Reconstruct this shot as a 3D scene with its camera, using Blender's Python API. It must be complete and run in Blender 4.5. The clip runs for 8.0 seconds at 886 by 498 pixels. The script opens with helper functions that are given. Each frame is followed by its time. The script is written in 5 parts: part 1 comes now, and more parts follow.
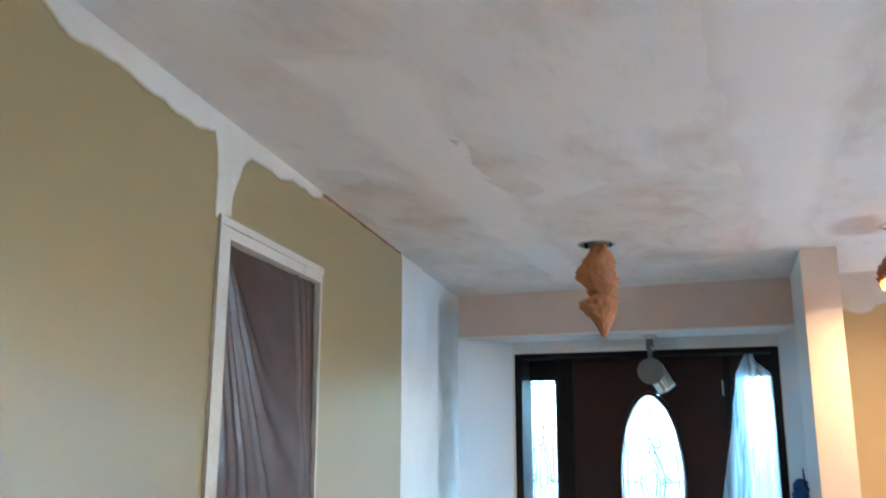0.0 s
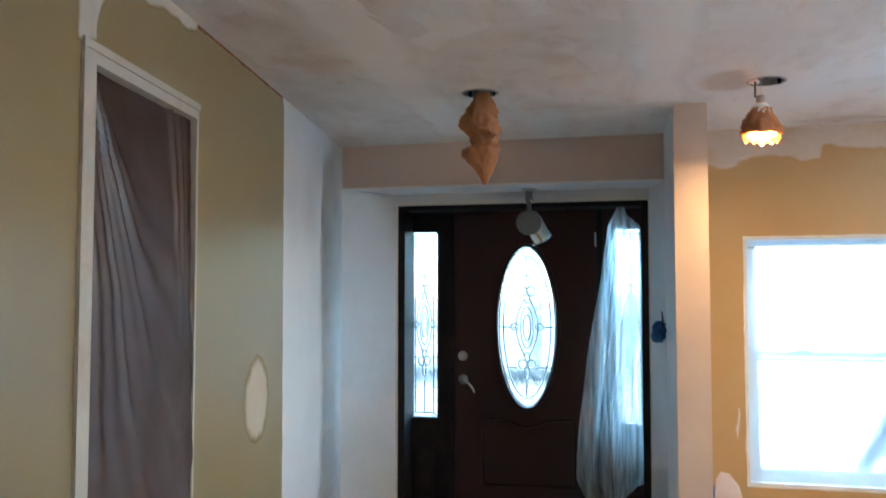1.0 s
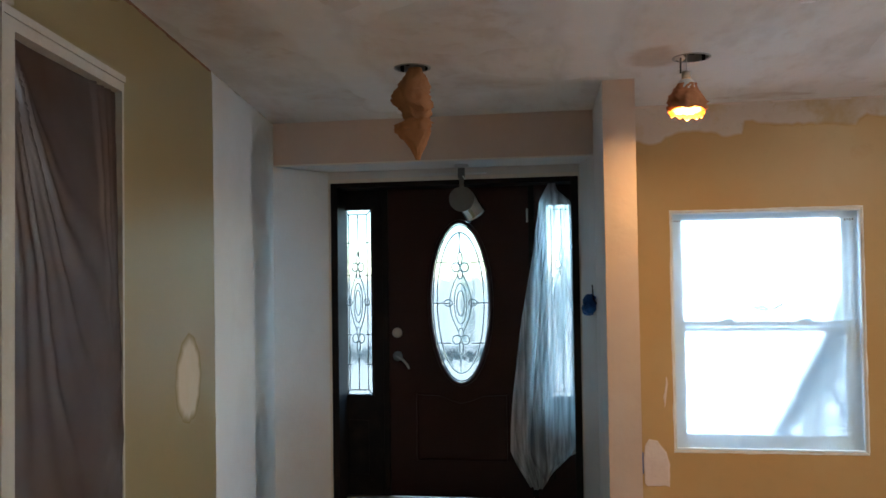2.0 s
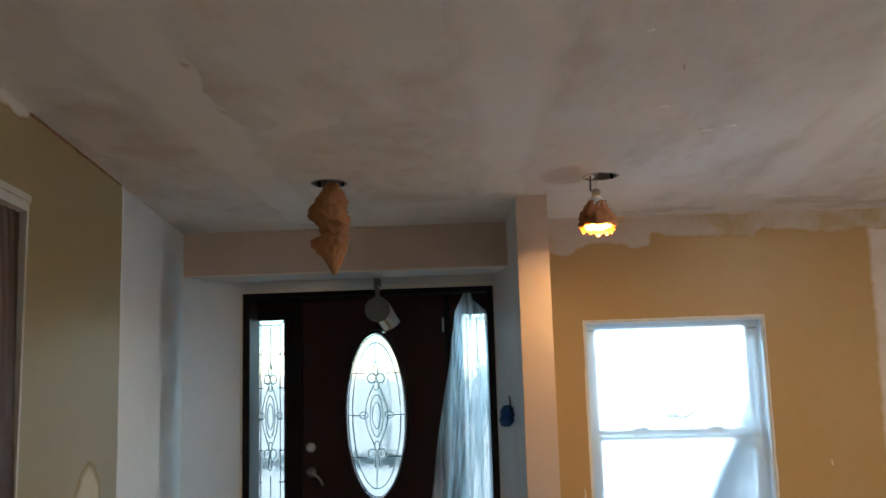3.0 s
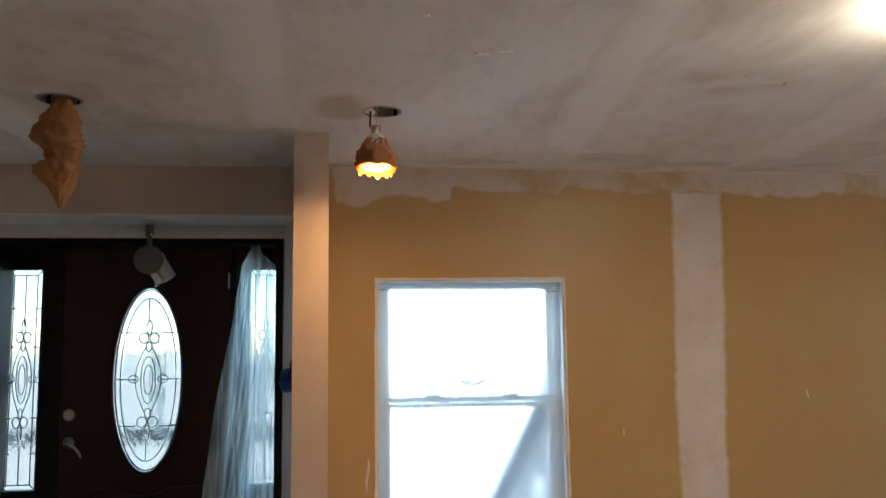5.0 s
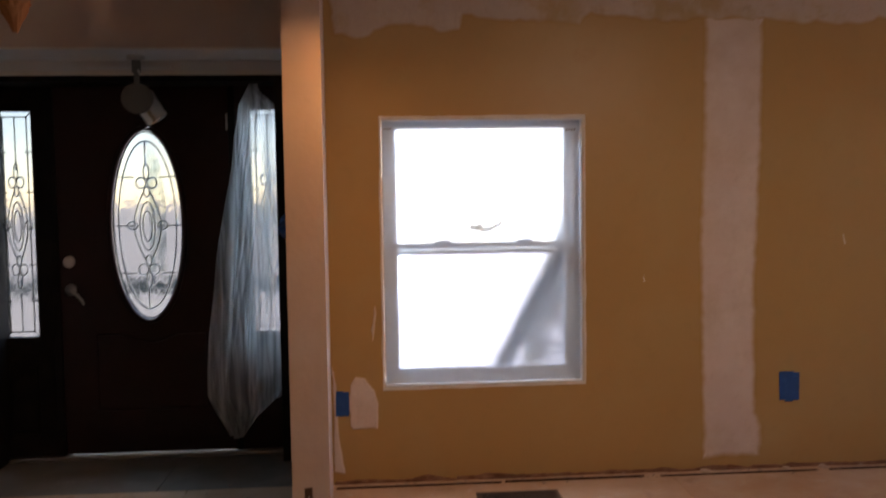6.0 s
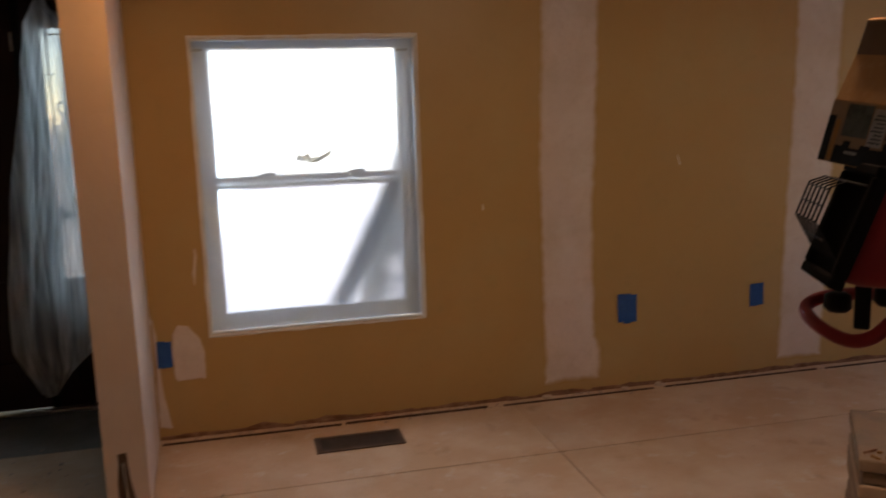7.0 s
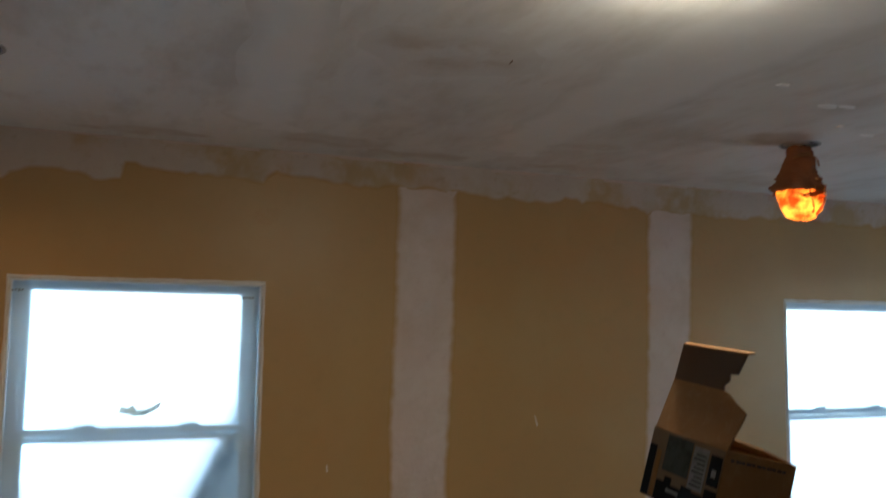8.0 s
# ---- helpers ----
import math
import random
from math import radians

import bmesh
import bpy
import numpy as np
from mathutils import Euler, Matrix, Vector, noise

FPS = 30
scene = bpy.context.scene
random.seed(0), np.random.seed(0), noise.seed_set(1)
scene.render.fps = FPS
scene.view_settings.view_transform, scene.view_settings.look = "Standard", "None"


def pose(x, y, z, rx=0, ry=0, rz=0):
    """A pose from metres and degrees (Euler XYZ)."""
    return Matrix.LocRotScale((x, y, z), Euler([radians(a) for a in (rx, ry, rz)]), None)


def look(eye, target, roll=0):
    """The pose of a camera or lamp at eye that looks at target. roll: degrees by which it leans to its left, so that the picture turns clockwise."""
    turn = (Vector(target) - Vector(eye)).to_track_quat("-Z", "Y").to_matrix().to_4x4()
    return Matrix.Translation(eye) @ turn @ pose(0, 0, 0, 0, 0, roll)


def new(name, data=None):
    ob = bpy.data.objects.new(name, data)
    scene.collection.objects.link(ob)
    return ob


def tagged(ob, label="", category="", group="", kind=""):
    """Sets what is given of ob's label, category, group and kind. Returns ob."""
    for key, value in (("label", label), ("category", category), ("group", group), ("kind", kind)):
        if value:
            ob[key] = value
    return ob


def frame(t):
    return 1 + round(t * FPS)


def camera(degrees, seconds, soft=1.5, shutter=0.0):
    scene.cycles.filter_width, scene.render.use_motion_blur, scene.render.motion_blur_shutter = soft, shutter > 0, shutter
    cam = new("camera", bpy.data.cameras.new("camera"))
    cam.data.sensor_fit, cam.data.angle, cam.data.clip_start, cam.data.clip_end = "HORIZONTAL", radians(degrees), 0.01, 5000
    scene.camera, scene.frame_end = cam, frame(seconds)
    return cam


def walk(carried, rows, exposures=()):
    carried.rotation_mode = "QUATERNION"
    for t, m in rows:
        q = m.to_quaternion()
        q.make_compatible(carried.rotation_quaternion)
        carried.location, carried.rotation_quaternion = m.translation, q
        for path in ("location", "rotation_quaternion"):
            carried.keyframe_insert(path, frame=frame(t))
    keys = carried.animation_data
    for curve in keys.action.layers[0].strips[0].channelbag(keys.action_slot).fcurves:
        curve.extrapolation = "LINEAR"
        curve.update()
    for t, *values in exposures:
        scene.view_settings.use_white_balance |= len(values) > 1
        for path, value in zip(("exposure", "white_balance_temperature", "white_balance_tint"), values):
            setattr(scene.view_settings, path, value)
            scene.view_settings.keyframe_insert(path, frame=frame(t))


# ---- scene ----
cam = camera(55.7, 8.0, soft=1.5, shutter=0.3)
PATH = [
    (0, (-1.563, -4.897, 1.603), (-2.279, -3.079, 2.029), 0.1),
    (0.5, (-1.568, -4.88, 1.554), (-2.157, -2.985, 1.803), 0.5),
    (1, (-1.54, -4.899, 1.524), (-2.016, -2.959, 1.629), -0.0),
    (1.2, (-1.544, -4.907, 1.51), (-1.978, -2.955, 1.563), -0.3),
    (2.3, (-1.549, -4.906, 1.499), (-1.817, -2.925, 1.565), -1.1),
    (2.5, (-1.552, -4.891, 1.548), (-1.776, -2.91, 1.7), -1.2),
    (3, (-1.572, -4.899, 1.576), (-1.675, -2.922, 1.862), -1.7),
    (3.5, (-1.561, -4.864, 1.56), (-1.589, -2.884, 1.84), -1.6),
    (4, (-1.397, -4.756, 1.56), (-1.381, -2.777, 1.844), -0.4),
    (4.5, (-1.249, -4.633, 1.531), (-1.114, -2.656, 1.8), -0.0),
    (4.7, (-1.215, -4.559, 1.513), (-1.005, -2.588, 1.774), -0.3),
    (5.8, (-1.066, -4.236, 1.433), (-0.843, -2.248, 1.407), -0.7),
    (6, (-1.029, -4.171, 1.432), (-0.882, -2.18, 1.31), -0.8),
    (6.3, (-0.913, -4.120, 1.463), (-0.841, -2.139, 1.197), -1.0),
    (6.5, (-0.89, -4.073, 1.438), (-0.759, -2.101, 1.13), -1.6),
    (6.7, (-0.852, -4.026, 1.470), (-0.614, -2.072, 1.114), -1.8),
    (7, (-0.84, -3.935, 1.483), (-0.383, -2.016, 1.155), -1.8),
    (7.3, (-0.754, -3.868, 1.519), (-0.16, -1.968, 1.331), -0.9),
    (7.5, (-0.697, -3.847, 1.567), (-0.059, -1.952, 1.514), -0.3),
    (7.6, (-0.666, -3.834, 1.592), (-0.018, -1.942, 1.597), -0.2),
    (7.8, (-0.628, -3.825, 1.622), (0.037, -1.941, 1.724), 0.3),
    (8, (-0.614, -3.783, 1.645), (0.105, -1.927, 1.832), 0.8),
]
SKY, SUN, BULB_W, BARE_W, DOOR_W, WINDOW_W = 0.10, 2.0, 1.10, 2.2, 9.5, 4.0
EXPOSURES = [(0.0, 5.71, 4810, -3), (0.5, 5.38, 5000, -3), (1.0, 4.94, 5290, 1), (2.5, 4.07, 6070, 4), (3.5, 4.17, 5980, 1), (4.5, 4.1, 6200, 1), (6.0, 3.13, 7660, 31), (6.5, 2.81, 8860, 39), (7.2, 2.86, 7500, 16), (7.5, 2.93, 6400, 6), (8.0, 2.95, 5820, 0)]
from mathutils import geometry

walk(cam, [(t, look(eye, target, roll)) for t, eye, target, roll in PATH], EXPOSURES)

# ---- world and lights ----
world = bpy.data.worlds.new("overcast_sky")
scene.world = world
world.use_nodes = True
wn = world.node_tree.nodes
sky = wn.new("ShaderNodeTexSky")
sky.sky_type, sky.sun_disc = "NISHITA", False
sky.sun_elevation, sky.sun_rotation = radians(48), radians(195)
sky.dust_density, sky.ozone_density = 0.0, 4.0
wn["Background"].inputs["Strength"].default_value = SKY
world.node_tree.links.new(sky.outputs["Color"], wn["Background"].inputs["Color"])


def lamp(name, kind, m, energy, color, size=0.05):
    data = bpy.data.lights.new(name, kind)
    data.energy, data.color = energy, color
    ob = new(name, data)
    ob.matrix_world = m
    if kind == "SUN":
        data.angle = radians(size)
    elif kind == "AREA":
        data.shape = "RECTANGLE"
    else:
        data.shadow_soft_size = size
    return ob


lamp("sun", "SUN", look((-4, -14, 16), (0, 0, 0)), SUN, (1.0, 0.97, 0.92), 10)
# wrapped and bare bulbs
face = lamp("bulb_face_light", "AREA", pose(-1.060, -1.09, 2.172), BULB_W * 0.34, (1.0, 0.58, 0.24))
face.data.shape, face.data.size = "DISK", 0.12
# added area lamps that stand in for overcast sky through the door's glass and the two windows, from above and from the
# open sides; the last shines through the unseen east opening
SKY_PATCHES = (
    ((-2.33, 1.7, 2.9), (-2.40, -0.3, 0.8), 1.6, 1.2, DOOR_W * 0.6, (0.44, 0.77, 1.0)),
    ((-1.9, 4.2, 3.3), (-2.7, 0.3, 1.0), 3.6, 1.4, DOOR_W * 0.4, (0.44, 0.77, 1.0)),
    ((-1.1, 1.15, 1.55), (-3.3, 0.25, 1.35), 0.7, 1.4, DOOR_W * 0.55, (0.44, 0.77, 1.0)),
    ((-0.51, 0.85, 2.45), (-0.45, -1.0, 0.0), 1.1, 0.6, WINDOW_W * 0.5, (0.74, 0.88, 1.0)),
    ((3.48, 0.85, 2.45), (2.6, -1.3, 0.0), 1.1, 0.6, WINDOW_W * 1.0, (0.74, 0.88, 1.0)),
    ((6.6, -1.3, 2.0), (-2.9, -3.2, 1.3), 1.4, 1.2, WINDOW_W * 0.2, (0.76, 0.90, 1.0)),
)
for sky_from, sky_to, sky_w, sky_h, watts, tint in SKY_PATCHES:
    patch_of_sky = lamp("sky_fill_light", "AREA", look(sky_from, sky_to), watts, tint)
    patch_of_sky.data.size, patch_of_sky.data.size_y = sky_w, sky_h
lamp("bulb_light", "POINT", pose(2.06, -1.06, 2.16), BULB_W * 0.85, (1.0, 0.58, 0.24), 0.035)
lamp("bulb_light", "POINT", pose(0.53, -2.37, 2.36), BARE_W * 0.55, (1.0, 0.82, 0.62), 0.05)
face = lamp("bulb_face_light", "AREA", pose(0.53, -2.37, 2.355), BARE_W * 0.6, (1.0, 0.82, 0.62))
face.data.shape, face.data.size = "DISK", 0.10


# ---- materials ----
PAINT = (0.430, 0.262, 0.100)
PAINT_SPOTS = ((1.6, 0.45, 0.75, (0.445, 0.325, 0.155), 0.5, 4), (14, 0.55, 0.8, (0.35, 0.235, 0.098), 0.35, 5))
def mat(name, color, rough=0.6, metal=0.0, spec=0.3, bump=0.0, bump_scale=60.0, spots=(), random_value=0.0, under=None, stretch=(1, 1, 1)):
    """spots: (scale, low, high, colour, strength, detail) layers of noise blended into the colour."""
    m = bpy.data.materials.new(name)
    m.use_nodes = True
    nt = m.node_tree
    N, L = nt.nodes, nt.links
    b = N["Principled BSDF"]
    b.inputs["Roughness"].default_value = rough
    b.inputs["Metallic"].default_value = metal
    b.inputs["Specular IOR Level"].default_value = spec
    geo = N.new("ShaderNodeNewGeometry")

    def layered(first, layers):
        rgb = N.new("ShaderNodeRGB")
        rgb.outputs[0].default_value = (*first, 1)
        out = rgb.outputs[0]
        for k, (scale, low, high, col, strength, detail) in enumerate(layers):
            tex = N.new("ShaderNodeTexNoise")
            off = N.new("ShaderNodeVectorMath")
            off.operation = "ADD"
            off.inputs[1].default_value = (k * 7.3, k * 3.1, k * 5.7)
            grain = N.new("ShaderNodeVectorMath")
            grain.operation = "MULTIPLY"
            grain.inputs[1].default_value = stretch if k % 2 else (1, 1, 1)
            L.new(geo.outputs["Position"], grain.inputs[0])
            L.new(grain.outputs[0], off.inputs[0])
            L.new(off.outputs[0], tex.inputs["Vector"])
            tex.inputs["Scale"].default_value = scale
            tex.inputs["Detail"].default_value = detail
            tex.inputs["Roughness"].default_value = 0.6
            ramp = N.new("ShaderNodeMapRange")
            ramp.inputs["From Min"].default_value, ramp.inputs["From Max"].default_value = low, high
            ramp.inputs["To Max"].default_value = strength
            L.new(tex.outputs["Fac"], ramp.inputs["Value"])
            mix = N.new("ShaderNodeMix")
            mix.data_type = "RGBA"
            L.new(ramp.outputs["Result"], mix.inputs["Factor"])
            L.new(out, mix.inputs["A"])
            mix.inputs["B"].default_value = (*col, 1)
            out = mix.outputs["Result"]
        return out

    out = layered(color, spots)
    if under:
        # thin compound at the rim lets the paint below show, broken up by noise
        cover = N.new("ShaderNodeAttribute")
        cover.attribute_name = "cover"
        tex = N.new("ShaderNodeTexNoise")
        tex.inputs["Scale"].default_value, tex.inputs["Detail"].default_value = 13, 4
        L.new(geo.outputs["Position"], tex.inputs["Vector"])
        add = N.new("ShaderNodeMath")
        add.operation = "MULTIPLY_ADD"
        add.inputs[1].default_value = 0.6
        L.new(tex.outputs["Fac"], add.inputs[0])
        L.new(cover.outputs["Fac"], add.inputs[2])
        ramp = N.new("ShaderNodeMapRange")
        ramp.interpolation_type = "SMOOTHSTEP"
        ramp.inputs["From Min"].default_value, ramp.inputs["From Max"].default_value = 0.32, 1.00
        L.new(add.outputs[0], ramp.inputs["Value"])
        mix = N.new("ShaderNodeMix")
        mix.data_type = "RGBA"
        L.new(ramp.outputs["Result"], mix.inputs["Factor"])
        L.new(layered(under, PAINT_SPOTS if under == PAINT else COOL_LIT_SPOTS if under == COOL_LIT_PAINT else ()), mix.inputs["A"])
        L.new(out, mix.inputs["B"])
        out = mix.outputs["Result"]
    if random_value:
        info = N.new("ShaderNodeObjectInfo")
        ramp = N.new("ShaderNodeMapRange")
        ramp.inputs["To Min"].default_value, ramp.inputs["To Max"].default_value = 1 - random_value, 1 + random_value
        L.new(info.outputs["Random"], ramp.inputs["Value"])
        hsv = N.new("ShaderNodeHueSaturation")
        L.new(ramp.outputs["Result"], hsv.inputs["Value"])
        L.new(out, hsv.inputs["Color"])
        out = hsv.outputs["Color"]
    L.new(out, b.inputs["Base Color"])
    if bump:
        tex = N.new("ShaderNodeTexNoise")
        tex.inputs["Scale"].default_value, tex.inputs["Detail"].default_value = bump_scale, 4
        L.new(geo.outputs["Position"], tex.inputs["Vector"])
        bp = N.new("ShaderNodeBump")
        bp.inputs["Strength"].default_value, bp.inputs["Distance"].default_value = bump, 0.01
        L.new(tex.outputs["Fac"], bp.inputs["Height"])
        L.new(bp.outputs["Normal"], b.inputs["Normal"])
    return m


def film_mat(name, tint, clear, gloss=0.12, rough=0.25, bump=0.0, back=0.45):
    """Thin plastic film: part clear, part milky."""
    m = bpy.data.materials.new(name)
    m.use_nodes = True
    nt = m.node_tree
    N, L = nt.nodes, nt.links
    N.remove(N["Principled BSDF"])
    tr, tl, df, gl = (N.new("ShaderNodeBsdf" + k) for k in ("Transparent", "Translucent", "Diffuse", "Glossy"))
    for n in (tl, df):
        n.inputs["Color"].default_value = (*tint, 1)
    gl.inputs["Roughness"].default_value = rough
    m1, m2, m3 = (N.new("ShaderNodeMixShader") for _ in range(3))
    m1.inputs[0].default_value = back
    L.new(tl.outputs[0], m1.inputs[1]), L.new(df.outputs[0], m1.inputs[2])
    m2.inputs[0].default_value = 1 - clear
    L.new(tr.outputs[0], m2.inputs[1]), L.new(m1.outputs[0], m2.inputs[2])
    m3.inputs[0].default_value = gloss
    L.new(m2.outputs[0], m3.inputs[1]), L.new(gl.outputs[0], m3.inputs[2])
    geo = N.new("ShaderNodeNewGeometry")
    tex = N.new("ShaderNodeTexNoise")
    tex.inputs["Scale"].default_value, tex.inputs["Detail"].default_value = 9, 5
    L.new(geo.outputs["Position"], tex.inputs["Vector"])
    if bump:
        bp = N.new("ShaderNodeBump")
        bp.inputs["Strength"].default_value, bp.inputs["Distance"].default_value = bump, 0.01
        L.new(tex.outputs["Fac"], bp.inputs["Height"])
        L.new(bp.outputs["Normal"], gl.inputs["Normal"]), L.new(bp.outputs["Normal"], df.inputs["Normal"])
    L.new(m3.outputs[0], N["Material Output"].inputs["Surface"])
    return m


def glow_mat(name, color, strength):
    m = bpy.data.materials.new(name)
    m.use_nodes = True
    b = m.node_tree.nodes["Principled BSDF"]
    b.inputs["Base Color"].default_value = (*color, 1)
    b.inputs["Emission Color"].default_value = (*color, 1)
    b.inputs["Emission Strength"].default_value = strength
    return m


def glass_mat(name, tint, rough, bump, scale, ior=1.25):
    m = bpy.data.materials.new(name)
    m.use_nodes = True
    nt = m.node_tree
    N, L = nt.nodes, nt.links
    b = N["Principled BSDF"]
    b.inputs["Base Color"].default_value = (*tint, 1)
    b.inputs["Transmission Weight"].default_value = 1
    b.inputs["Roughness"].default_value = rough
    b.inputs["IOR"].default_value = ior
    if bump:
        geo = N.new("ShaderNodeNewGeometry")
        mapping = N.new("ShaderNodeMapping")
        mapping.inputs["Scale"].default_value = (1, 1, 0.35)
        tex = N.new("ShaderNodeTexNoise")
        tex.inputs["Scale"].default_value, tex.inputs["Detail"].default_value = scale, 3
        L.new(geo.outputs["Position"], mapping.inputs["Vector"])
        L.new(mapping.outputs[0], tex.inputs["Vector"])
        bp = N.new("ShaderNodeBump")
        bp.inputs["Strength"].default_value, bp.inputs["Distance"].default_value = bump, 0.01
        L.new(tex.outputs["Fac"], bp.inputs["Height"])
        L.new(bp.outputs["Normal"], b.inputs["Normal"])
    return m


# West wall's mustard paint, its cooler, dimmer daylight put into the colour.
COOL_LIT_PAINT = (0.276, 0.212, 0.094)
COOL_LIT_SPOTS = ((1.6, 0.45, 0.75, (0.31, 0.24, 0.12), 0.5, 4), (14, 0.55, 0.8, (0.245, 0.187, 0.084), 0.3, 5))
M_COOL_LIT = mat("cool_lit_mustard_paint", COOL_LIT_PAINT, 0.36, spec=0.5, bump=0.06, bump_scale=140, spots=COOL_LIT_SPOTS)
M_YELLOW = mat("mustard_paint", PAINT, 0.40, spec=0.4, bump=0.06, bump_scale=140, spots=PAINT_SPOTS)
M_MUD = mat("joint_compound", (0.60, 0.49, 0.43), 0.8, spec=0.15, bump=0.25, bump_scale=35, under=PAINT,
            spots=((3.2, 0.50, 0.68, (0.50, 0.39, 0.29), 0.6, 6), (5, 0.45, 0.7, (0.68, 0.60, 0.55), 0.6, 5), (22, 0.58, 0.75, (0.50, 0.39, 0.33), 0.4, 5)))
M_MUDW = mat("white_joint_compound", (0.56, 0.52, 0.455), 0.8, spec=0.15, bump=0.25, bump_scale=30, under=COOL_LIT_PAINT,
             spots=((4, 0.45, 0.7, (0.50, 0.45, 0.36), 0.7, 5), (22, 0.6, 0.75, (0.68, 0.65, 0.61), 0.35, 5)))
M_THIN = mat("thin_smeared_compound", (0.52, 0.435, 0.37), 0.8, spec=0.15, bump=0.3, bump_scale=30, under=PAINT,
             spots=((2.4, 0.46, 0.60, (0.44, 0.315, 0.165), 0.85, 7), (6, 0.50, 0.66, (0.55, 0.48, 0.42), 0.7, 6), (24, 0.58, 0.75, (0.36, 0.27, 0.17), 0.45, 5)))
M_CEIL = mat("skimmed_ceiling", (0.662, 0.645, 0.618), 0.75, spec=0.15, bump=0.22, bump_scale=16, stretch=(1.7, 0.6, 1),
             spots=((0.8, 0.36, 0.66, (0.755, 0.752, 0.738), 0.8, 3), (2.4, 0.48, 0.64, (0.535, 0.495, 0.452), 0.65, 8),
                    (5, 0.50, 0.68, (0.74, 0.71, 0.68), 0.5, 7), (8, 0.55, 0.72, (0.54, 0.485, 0.435), 0.40, 8), (40, 0.6, 0.75, (0.60, 0.55, 0.51), 0.3, 4)))
M_PRIMER = mat("white_primer", (0.66, 0.655, 0.65), 0.6, spec=0.25, bump=0.12, bump_scale=40,
               spots=((2.2, 0.45, 0.7, (0.57, 0.55, 0.535), 0.6, 5), (15, 0.6, 0.8, (0.55, 0.53, 0.51), 0.3, 4)))
M_PINK = mat("skimmed_header", (0.57, 0.455, 0.39), 0.75, spec=0.15, bump=0.18, bump_scale=30,
             spots=((3, 0.45, 0.7, (0.62, 0.53, 0.475), 0.6, 5), (18, 0.6, 0.75, (0.50, 0.41, 0.36), 0.35, 5)))
M_PLY = mat("dusty_subfloor", (0.47, 0.32, 0.215), 0.75, spec=0.2, bump=0.15, bump_scale=50, random_value=0.06,
            spots=((2.2, 0.42, 0.66, (0.57, 0.44, 0.345), 0.8, 6), (11, 0.58, 0.72, (0.54, 0.46, 0.40), 0.7, 6),
                   (5, 0.6, 0.75, (0.24, 0.16, 0.10), 0.5, 6)))
M_OLDFLOOR = mat("worn_entry_floor", (0.15, 0.14, 0.125), 0.6, spec=0.3, bump=0.15, bump_scale=40, random_value=0.05,
                 spots=((4, 0.45, 0.7, (0.23, 0.215, 0.20), 0.6, 6), (16, 0.58, 0.75, (0.14, 0.12, 0.10), 0.5, 5)))
M_DOOR = mat("mahogany_door", (0.021, 0.0050, 0.0055), 0.34, spec=0.28, bump=0.05, bump_scale=90,
             spots=((6, 0.4, 0.7, (0.032, 0.0085, 0.008), 0.6, 6),))
M_FRAMEDARK = mat("dark_door_frame", (0.010, 0.009, 0.010), 0.5, spec=0.12,
                  spots=((8, 0.45, 0.7, (0.03, 0.022, 0.02), 0.5, 5),))
M_WHITE = mat("white_vinyl", (0.66, 0.69, 0.71), 0.4, spec=0.4, spots=((6, 0.55, 0.8, (0.58, 0.60, 0.60), 0.4, 5),))
M_TRIM = mat("primed_trim", (0.70, 0.66, 0.60), 0.6, bump=0.08, spots=((9, 0.5, 0.75, (0.58, 0.52, 0.44), 0.5, 5),))
M_STEEL = mat("steel", (0.55, 0.54, 0.52), 0.3, metal=1.0, bump=0.03)
M_CANIN = mat("can_inside", (0.34, 0.33, 0.31), 0.45, metal=0.6, spots=((12, 0.45, 0.7, (0.18, 0.17, 0.15), 0.6, 4),))
M_NICKEL = mat("satin_nickel", (0.50, 0.48, 0.45), 0.35, metal=1.0)
M_CAME = mat("lead_came", (0.075, 0.085, 0.085), 0.55, metal=0.4)
M_TAPE = mat("blue_tape", (0.014, 0.075, 0.26), 0.6, bump=0.1, spots=((30, 0.5, 0.7, (0.02, 0.11, 0.34), 0.6, 4),))
M_BLACK = mat("black_plastic", (0.009, 0.009, 0.010), 0.65, spec=0.15, bump=0.05, bump_scale=200)
M_MATTE = mat("matte_black", (0.016, 0.015, 0.015), 1.0, spec=0.0, spots=((20, 0.45, 0.7, (0.014, 0.013, 0.013), 0.6, 4),))
M_CASING = mat("worn_casing_paint", (0.52, 0.48, 0.41), 0.65, bump=0.1, spots=((9, 0.5, 0.75, (0.42, 0.36, 0.27), 0.6, 5), (30, 0.6, 0.75, (0.62, 0.59, 0.53), 0.5, 4)))
M_RED = mat("red_enamel", (0.24, 0.014, 0.018), 0.55, spec=0.3, spots=((9, 0.5, 0.75, (0.14, 0.008, 0.010), 0.6, 5),))
M_CARD = mat("brown_cardboard", (0.31, 0.155, 0.058), 0.8, spec=0.1, bump=0.08, bump_scale=120,
             spots=((7, 0.45, 0.7, (0.30, 0.175, 0.085), 0.6, 4), (60, 0.5, 0.7, (0.40, 0.25, 0.13), 0.3, 3)))
M_PRINT = mat("printed_black", (0.012, 0.014, 0.018), 0.8, spec=0.08, spots=((14, 0.5, 0.7, (0.022, 0.025, 0.03), 0.6, 4),))
M_PRINTG = mat("printed_grey", (0.30, 0.29, 0.28), 0.8, spec=0.08, spots=((30, 0.45, 0.7, (0.16, 0.16, 0.16), 0.7, 4),))
M_PRINTT = mat("printed_tan", (0.23, 0.155, 0.095), 0.8, spec=0.08, spots=((20, 0.45, 0.7, (0.17, 0.12, 0.08), 0.6, 4),))
